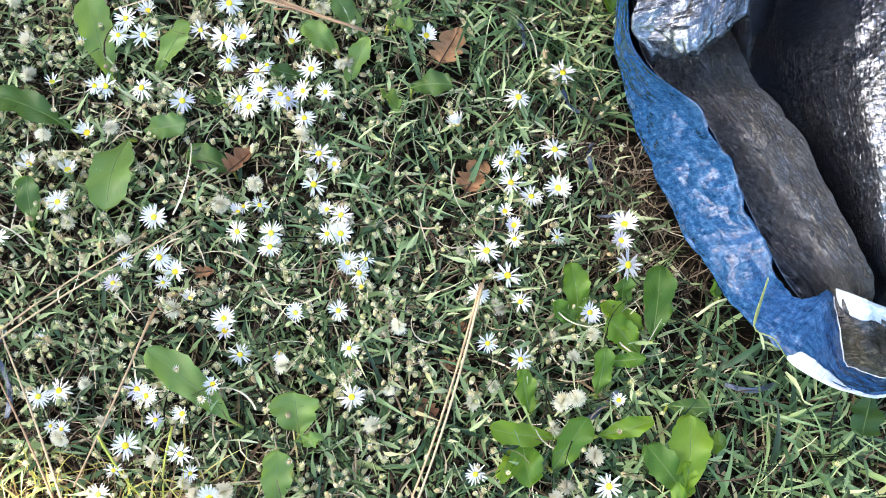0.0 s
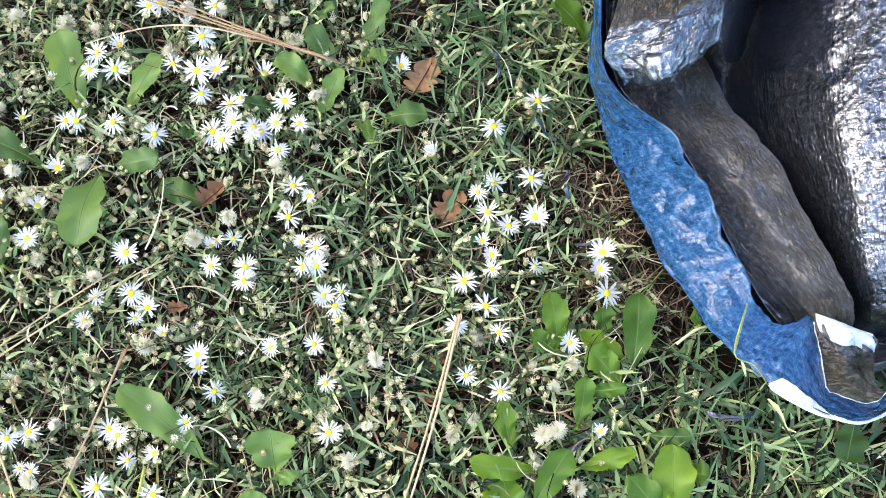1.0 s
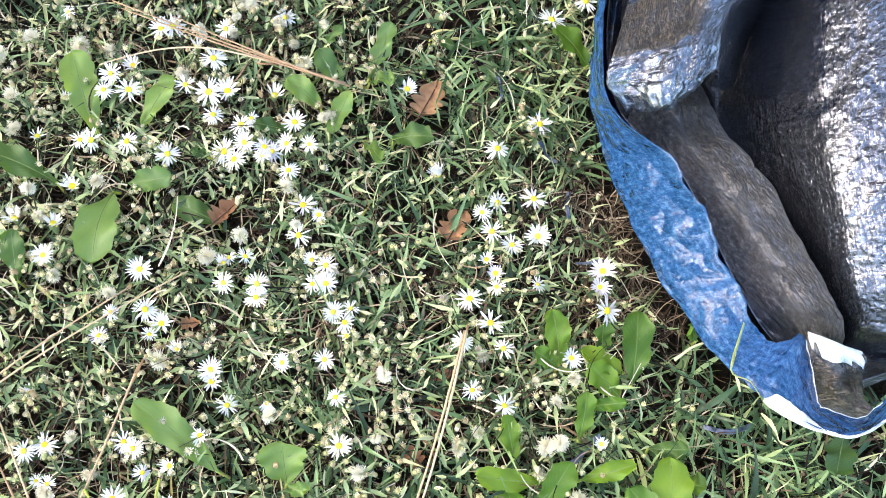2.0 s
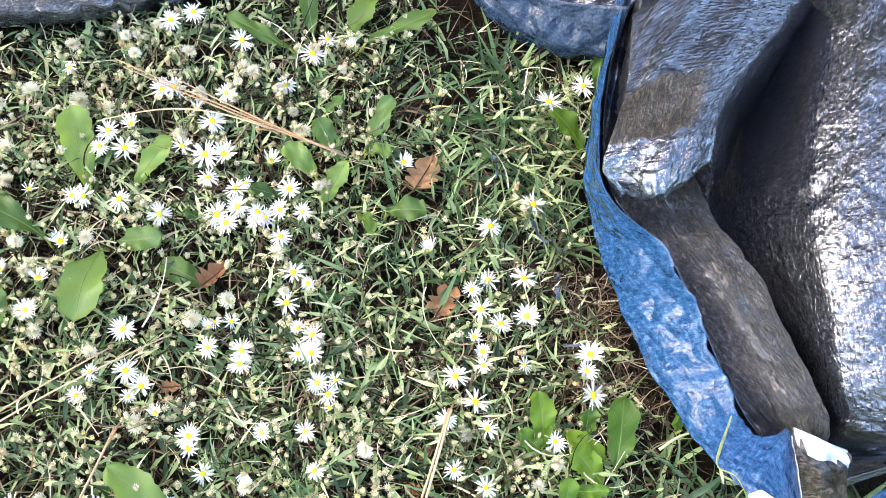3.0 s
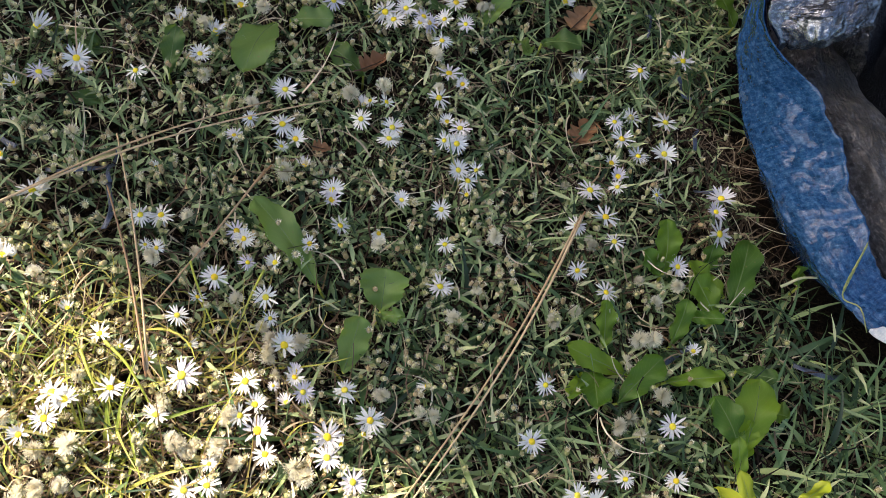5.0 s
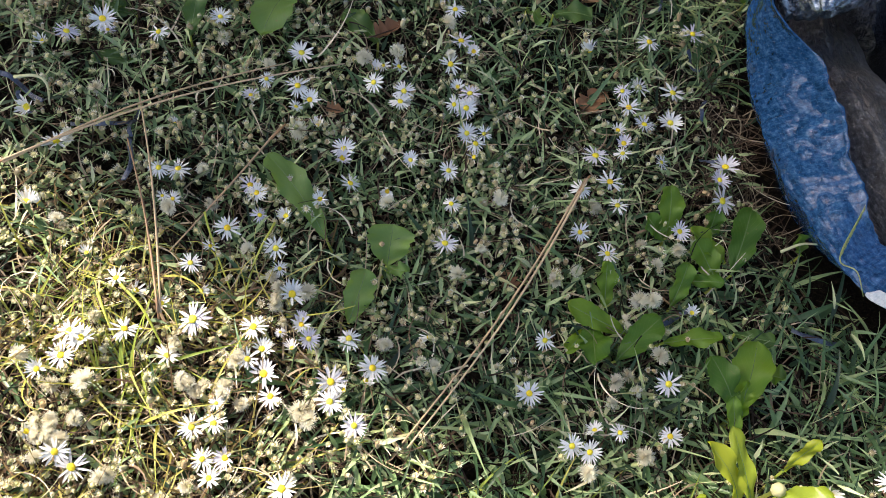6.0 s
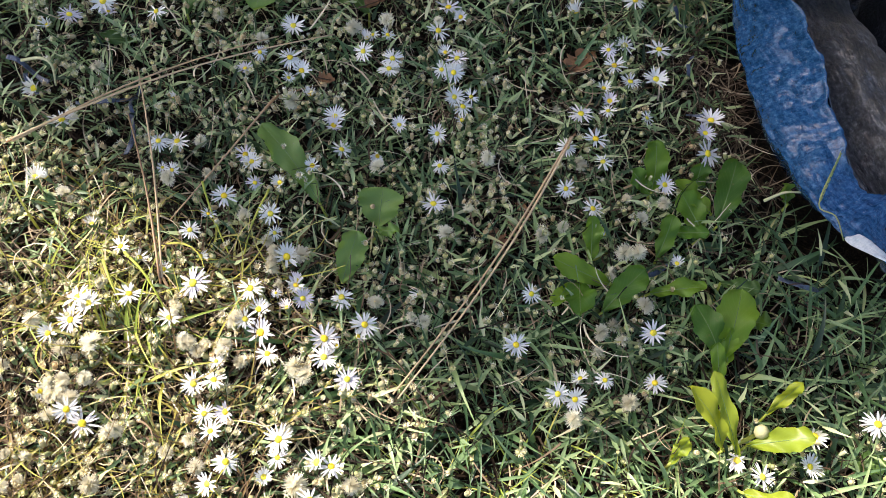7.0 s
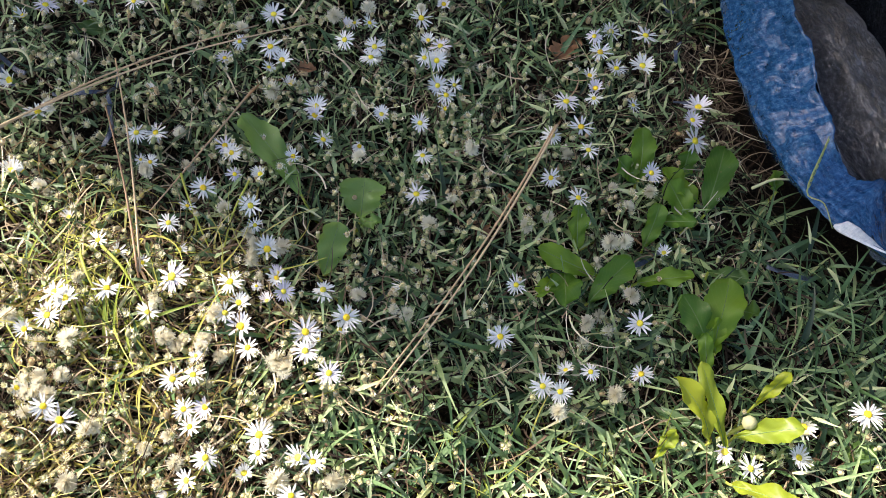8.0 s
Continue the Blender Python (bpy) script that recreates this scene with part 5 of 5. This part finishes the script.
def build_weeds(leaves, tints):
    plants = {}
    for row in leaves:
        plants.setdefault(row[0], []).append(row[1:])
    for name, rows in plants.items():
        cx, cy = sum(q[0] for q in rows) / len(rows), sum(q[1] for q in rows) / len(rows)
        thing = tagged(new("broadleaf_weed"), "low broad-leaved weed with smooth toothed green leaves", "weed", "weeds in the lawn")
        thing.location = (cx, cy, 0)
        for bx, by, tx, ty, w in rows:
            r = random.Random(int(1000 * (bx + 2 * by + 5)))
            length = math.hypot(tx - bx, ty - by)
            low, high = HEIGHTS.get(name, (0.028, 0.041))
            bm, spine = leaf_mesh(math.hypot(length, high - low), w, r, r.uniform(-0.02, 0.14))
            ob = part("leaf", bm, tints.get(name, LEAF_DARK), thing)
            ob.matrix_basis = Matrix.Translation((bx - cx, by - cy, low)) @ Euler((0, -math.atan2(high - low, length), math.atan2(ty - by, tx - bx))).to_matrix().to_4x4() @ Euler((r.uniform(-0.3, 0.3), 0, 0)).to_matrix().to_4x4()
            rib = bmesh.new()
            tube(rib, spine, 0.00034, 5, 0.3)
            part("midrib", rib, LEAF_RIB, ob)
        for bx, by, tx, ty, w in rows:
            bm = bmesh.new()
            low = HEIGHTS.get(name, (0.028, 0.041))[0]
            tube(bm, [((bx - cx) * 0.55, (by - cy) * 0.55, 0.0), ((bx - cx) * 0.85, (by - cy) * 0.85, low * 0.6), (bx - cx, by - cy, low)], 0.0011, 5, 0.8)
            part("stalk", bm, YELLOW_STALK, thing)


# ---------------------------------------------------------------- litter: needles, oak leaves, shreds, stalks
def build_flower_bud(x, y, z, label):
    """A fat closed bud of the broad-leaved weed on a short bent stalk."""
    thing = tagged(new("weed_bud"), label, "bud")
    thing.location = (x, y, z)
    bm = bmesh.new()
    bmesh.ops.create_icosphere(bm, subdivisions=3, radius=0.0046)
    for v in bm.verts:
        a = math.atan2(v.co.y, v.co.x)
        v.co.x *= 1 + 0.05 * math.sin(8 * a)
        v.co.y *= 1 + 0.05 * math.sin(8 * a)
        v.co.z *= 1.25 if v.co.z > 0 else 0.85
    part("head", bm, BUD_CUP, thing)
    bm = bmesh.new()
    tube(bm, [(-0.018, -0.012, 0.004 - z), (-0.008, -0.006, -0.012), (0, 0, -0.004)], 0.0016, 7, 0.8)
    part("stalk", bm, YELLOW_STALK, thing)


def build_needles(ends, label, bow, height):
    """A fascicle: needles from a shared sheath. ends: (x, y) of the sheath, then the tips."""
    thing = tagged(new("pine_needles"), label, "pine needles", "fallen pine needles")
    sx, sy = ends[0]
    thing.location = (sx, sy, height)
    for i, (x, y) in enumerate(ends[1:]):
        dx, dy = x - sx, y - sy
        ln = math.hypot(dx, dy)
        nx, ny = -dy / ln, dx / ln
        pts = []
        for k in range(13):
            u = k / 12
            off = bow * ln * math.sin(math.pi * u) * (1 + 0.12 * i) + 0.0012 * (i - 1)
            pts.append((dx * u + nx * off, dy * u + ny * off, 0.004 * math.sin(math.pi * u) + 0.0012 * i - 0.002 * u))
        bm = bmesh.new()
        tube(bm, pts, 0.00088, 6, 0.6)
        part("needle", bm, NEEDLE, thing)
    dx, dy = ends[1][0] - sx, ends[1][1] - sy
    ln = math.hypot(dx, dy)
    bm = bmesh.new()
    tube(bm, [(-dx / ln * 0.004, -dy / ln * 0.004, 0), (dx / ln * 0.004, dy / ln * 0.004, 0.0005), (dx / ln * 0.012, dy / ln * 0.012, 0.001)], 0.00075, 7, 0.9)
    part("sheath", bm, OAK_BROWN, thing, "brown papery sheath")


def build_oak_leaf(x, y, z, turn, length, curl, label):
    r = random.Random(int(5000 * (x + 1)))
    bm = bmesh.new()
    nu, half = 40, 5
    grid = []
    for i in range(nu + 1):
        u = i / nu
        env = math.sin(math.pi * min(1, 0.08 + 0.92 * u) ** 0.8) ** 0.7
        lobe = 0.50 + 0.50 * abs(math.sin(u * math.pi * 3.4 + 0.4)) ** 0.8
        w = length * 0.34 * max(0.03, env * lobe) if u > 0.08 else length * 0.012
        row = []
        for j in range(-half, half + 1):
            v = j / half
            px = u * length + abs(v) * length * 0.05 * math.sin(u * 9)
            pz = curl * length * (0.7 * abs(v) ** 1.7 * w / (length * 0.3) + 0.35 * (u - 0.4) ** 2 * 2) + 0.002 * noise.noise((u * 7, v * 3, x * 50))
            row.append(bm.verts.new((px - length * 0.5, w * v, pz)))
        grid.append(row)
    for a, b in zip(grid, grid[1:]):
        for j in range(2 * half):
            bm.faces.new((a[j], b[j], b[j + 1], a[j + 1]))
    thing = tagged(new("oak_leaf"), label, "dead leaf", "fallen oak leaves")
    thing.matrix_basis = Matrix.Translation((x, y, z)) @ Euler((r.uniform(-0.2, 0.2), r.uniform(-0.2, 0.2), turn)).to_matrix().to_4x4()
    part("blade", bm, OAK_BROWN, thing)
    bm = bmesh.new()
    tube(bm, [(-length * 0.62, 0.002, 0.001), (-length * 0.5, 0, 0.002), (length * 0.1, 0, 0.0008), (length * 0.4, 0, 0.001)], 0.0007, 5, 0.4)
    part("midrib", bm, STRAW, thing)


def build_shred(x0, y0, x1, y1, width, k):
    thing = tagged(new("plastic_shred"), "dark navy torn strip of plastic in the grass", "plastic shred", "shreds of the tarpaulin")
    thing.location = (x0, y0, 0.028)
    dx, dy = x1 - x0, y1 - y0
    ln = math.hypot(dx, dy)
    nx, ny = -dy / ln, dx / ln
    left, right = [], []
    for i in range(6):
        u = i / 5
        w = width * (0.7 + 0.4 * noise.noise((u * 5, k, 0)))
        off = 0.10 * ln * math.sin(u * 4 + k)
        z = 0.004 * math.sin(u * 5 + k * 2)
        left.append((dx * u + nx * (off - w / 2), dy * u + ny * (off - w / 2), z))
        right.append((dx * u + nx * (off + w / 2), dy * u + ny * (off + w / 2), z + 0.0015 * math.sin(k + u * 9)))
    sheet_part("strip", loft([left, right], 24, 5, 0.0, k), TARP_SHRED, thing, thick=0.0003)


def build_stalk(points, radius, material, label, spikes=0):
    thing = tagged(new("grass_stalk"), label, "grass stalk", "loose stalks in the lawn")
    ox, oy, oz = points[0]
    thing.location = points[0]
    path = spline([(x - ox, y - oy, z - oz) for x, y, z in points], 16)
    bm = bmesh.new()
    tube(bm, [tuple(p) for p in path], radius, 5, 0.6)
    part("stem", bm, material, thing)
    if spikes:
        bm = bmesh.new()
        for i in range(spikes):
            p = Vector(path[0]).lerp(Vector(path[5]), i / spikes)
            d = (Vector(path[0]) - Vector(path[5])).normalized()
            s = d.orthogonal().normalized() * (0.0012 if i % 2 else -0.0012)
            tube(bm, [tuple(p), tuple(p + s + d * 0.0015), tuple(p + s * 1.1 + d * 0.0034)], 0.0005, 5, 0.3)
        part("seeds", bm, material, thing)


plant_heads(OPEN_HEADS, make_flower, 20, 0.037, 0.24, 14.8)
plant_heads(CLOSING_HEADS + half_closed_heads(), make_closing_flower, 6, 0.035, 0.5, 13.0)
plant_heads(SEED_HEADS + spent_heads(), make_seed_head, 6, 0.035, 0.4, 11.5)
TINTS = {"I": LEAF_BRIGHT, "J": LEAF_BRIGHT, "K": LEAF_BRIGHT, "L": LEAF_BRIGHT, "O": LEAF_SUNLIT, "P": LEAF_SUNLIT, "N": LEAF_PALE, "H": LEAF_BRIGHT, "E": LEAF_PALE, "A": LEAF_PALE, "D": LEAF_PALE}
HEIGHTS = {"M": (0.028, 0.036), "Y": (0.018, 0.026), "Q": (0.018, 0.026), "R": (0.018, 0.026), "O": (0.034, 0.060)}
for leaves in (LEAVES_FAR, LEAVES_MID, LEAVES_NEAR, LEAVES_EDGE):
    build_weeds(leaves, TINTS)

build_needles([(-0.024, 0.356), (-0.197, 0.423), (-0.189, 0.417), (-0.150, 0.411)], "three dry tan pine needles joined in a bundle", 0.02, 0.042)
build_needles([(-0.076, 0.373), (-0.201, 0.370)], "single dry tan pine needle", -0.09, 0.040)
build_needles([(-0.312, 0.070), (-0.166, 0.203), (-0.126, 0.214)], "pair of long dry tan pine needles", 0.03, 0.042)
build_needles([(-0.180, -0.001), (-0.253, 0.147), (-0.244, 0.109)], "pair of dry reddish-tan pine needles", -0.02, 0.044)
build_needles([(0.060, 0.172), (-0.015, -0.038), (-0.0125, -0.040)], "pair of long dry tan pine needles side by side", 0.025, 0.044)
build_needles([(-0.152, 0.151), (-0.190, 0.042)], "thin short dry pine needle", 0.02, 0.038)

build_flower_bud(0.213, -0.004, 0.040, "fat pale green closed bud on a bent stalk")
for leaf in OAK_LEAVES:
    build_oak_leaf(*leaf)

for k, (a, b, c, d, w) in enumerate([(0.087, 0.372, 0.094, 0.355, 0.003), (0.117, 0.316, 0.132, 0.303, 0.004), (0.137, 0.280, 0.138, 0.258, 0.004), (0.219, 0.110, 0.254, 0.109, 0.005),
                                     (0.124, 0.088, 0.150, 0.102, 0.005), (-0.247, 0.120, -0.241, 0.084, 0.005), (0.161, 0.228, 0.141, 0.225, 0.003), (-0.350, 0.135, -0.314, 0.131, 0.005),
                                     (-0.256, 0.145, -0.246, 0.118, 0.004), (-0.291, 0.116, -0.251, 0.132, 0.004), (-0.331, 0.129, -0.320, 0.115, 0.004)]):
    build_shred(a, b, c, d, w, k)

build_stalk([(0.218, 0.157, 0.118), (0.218, 0.136, 0.091), (0.228, 0.128, 0.094), (0.239, 0.119, 0.082)], 0.0006, SEED_STALK, "thin green grass seed stalk leaning on the tarpaulin", 16)
build_stalk([(0.194, 0.149, 0.058), (0.206, 0.157, 0.061), (0.218, 0.161, 0.06)], 0.0011, PALE_STALK, "short pale dry grass stalk beside the tarpaulin")
build_stalk([(-0.178, 0.073, 0.042), (-0.171, 0.062, 0.040), (-0.160, 0.047, 0.036), (-0.146, 0.030, 0.022)], 0.0009, YELLOW_STALK, "upright yellow-green stem of lawn grass")
build_stalk([(-0.133, 0.079, 0.042), (-0.137, 0.053, 0.038), (-0.138, 0.024, 0.022)], 0.0009, YELLOW_STALK, "upright yellow-green stem of lawn grass")
build_stalk([(-0.221, 0.003, 0.040), (-0.210, -0.010, 0.044), (-0.198, -0.024, 0.034)], 0.0011, YELLOW_STALK, "bright yellow-green stem of lawn grass")
build_stalk([(-0.209, 0.011, 0.042), (-0.190, -0.001, 0.044), (-0.172, -0.018, 0.034)], 0.0011, YELLOW_STALK, "bright yellow-green stem of lawn grass")
build_stalk([(-0.336, 0.135, 0.036), (-0.322, 0.138, 0.040), (-0.313, 0.136, 0.038), (-0.310, 0.127, 0.026)], 0.0013, PALE_STALK, "pale bent dry grass stalk in the lawn")


# ---------------------------------------------------------------- tufts of longer grass
BLADES = []


def make_blades():
    for k in range(8):
        r = random.Random(700 + k)
        bm = bmesh.new()
        ln, w, lean, curl = r.uniform(0.045, 0.075), r.uniform(0.0008, 0.0016), r.uniform(0.15, 0.8), r.uniform(0.5, 1.8)
        p, row = Vector((0, 0, 0)), []
        for i in range(9):
            u = i / 8
            ww = w * (0.8 + 0.4 * math.sin(math.pi * min(1, u + 0.2))) * (1 - u ** 2.5) + 0.00015
            fold = Vector((0, 0, 0.25 * ww))
            row.append((bm.verts.new(p + Vector((0, -ww, 0)) + fold), bm.verts.new(p), bm.verts.new(p + Vector((0, ww, 0)) + fold)))
            e = 1.45 - lean - curl * u
            p = p + Vector((math.cos(e), 0.12 * math.sin(3 * u + k), math.sin(e))) * ln / 8
        for a, b in zip(row, row[1:]):
            bm.faces.new((a[0], b[0], b[1], a[1]))
            bm.faces.new((a[1], b[1], b[2], a[2]))
        me = bpy.data.meshes.new("blade")
        bm.to_mesh(me)
        bm.free()
        for f in me.polygons:
            f.use_smooth = True
        BLADES.append(me)


def build_tuft(x, y, count, size, material, label):
    thing = tagged(new("grass_tuft"), label, "grass tuft", "grass tufts in the lawn")
    thing.location = (x, y, 0)
    r = random.Random(int(9000 * (x + 2 * y + 3)))
    thin, spread = (0.55, 0.012) if material == TUFT_SUNLIT else (1.0, 0.005)
    for i in range(count):
        key = (r.randrange(8), material.name)
        if key not in TINTED:
            TINTED[key] = BLADES[key[0]].copy()
            TINTED[key].materials.append(material)
        ob = new("blade", TINTED[key])
        ob.parent = thing
        s = size * r.uniform(0.6, 1.15)
        ob.matrix_basis = Matrix.Translation((r.gauss(0, spread), r.gauss(0, spread), 0.002)) @ Euler((r.uniform(-0.3, 0.3), 0, r.uniform(0, 6.283))).to_matrix().to_4x4() @ Matrix.Diagonal((s, s * thin, s, 1))


TINTED = {}
make_blades()
for x, y, count, size in [(0.094, 0.388, 18, 1.1), (0.128, 0.350, 18, 1.0), (0.105, 0.450, 14, 1.1), (0.144, 0.318, 14, 0.9), (0.059, 0.397, 14, 0.9), (0.117, 0.420, 16, 1.1), (0.080, 0.339, 14, 0.9),
                          (-0.002, 0.251, 8, 0.8), (-0.006, 0.275, 6, 0.8), (0.019, 0.181, 8, 0.8), (-0.081, 0.179, 6, 0.7), (-0.067, 0.149, 6, 0.7), (-0.085, 0.126, 5, 0.7)]:
    build_tuft(x, y, count, size, TUFT_GREEN, "tuft of long bright green grass blades")
for x, y, count, size in [(0.255, 0.086, 14, 0.9), (0.290, 0.068, 14, 0.9), (0.271, 0.095, 12, 0.8), (-0.031, 0.073, 12, 0.8), (0.030, 0.010, 12, 0.8), (0.130, -0.010, 10, 0.8)]:
    build_tuft(x, y, count, size, TUFT_GREEN, "tuft of matted green grass blades on the lawn")
# tufts where sun falls, in the yellow sunlit colour
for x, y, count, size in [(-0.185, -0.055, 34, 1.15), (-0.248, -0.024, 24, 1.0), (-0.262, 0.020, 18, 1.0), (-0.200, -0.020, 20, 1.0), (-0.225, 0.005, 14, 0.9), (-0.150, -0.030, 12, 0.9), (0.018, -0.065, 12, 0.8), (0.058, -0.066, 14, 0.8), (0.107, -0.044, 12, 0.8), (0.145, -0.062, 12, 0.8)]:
    build_tuft(x, y, count, size, TUFT_SUNLIT, "tuft of grass blades coloured yellow-green as if sunlit")
build_tuft(-0.162, 0.268, 14, 0.9, STRAW, "tuft of pale dry grass blades")

build_thatch()
build_aster_foliage()
build_buds()
build_yellow_stems()
build_grass()


def build_outer_lawn():
    """The lawn round about, thinning out with distance."""
    n = 60000
    far, turn = 0.45 * (9.0 ** rng.random(n)), rng.uniform(0, 6.283, n)
    x, y = far * np.cos(turn), 0.15 + far * np.sin(turn)
    ok = (np.abs(x) > 0.48) | (y < -0.32) | (y > 0.64)
    ok &= ~((x > 0.2) & (x < 0.76) & (y > 0.12) & (y < 0.68))
    x, y, far = x[ok], y[ok], far[ok]
    n = len(x)
    big = 0.8 + 0.5 * far
    v, q = strips(np.stack([x, y, np.zeros(n)], -1), rng.uniform(0, 6.28, n), rng.uniform(0.03, 0.06, n) * big, rng.uniform(0.002, 0.004, n) * big,
                  rng.uniform(0.3, 1.4, n), rng.uniform(0.5, 1.9, n), 4, 0.15, rng.uniform(-1, 1, n), rng.uniform(-0.8, 0.8, n))
    tagged(from_arrays("outer_grass", v, q, [GRASS]), "short green lawn grass all round", "grass", kind="stuff")


build_outer_lawn()
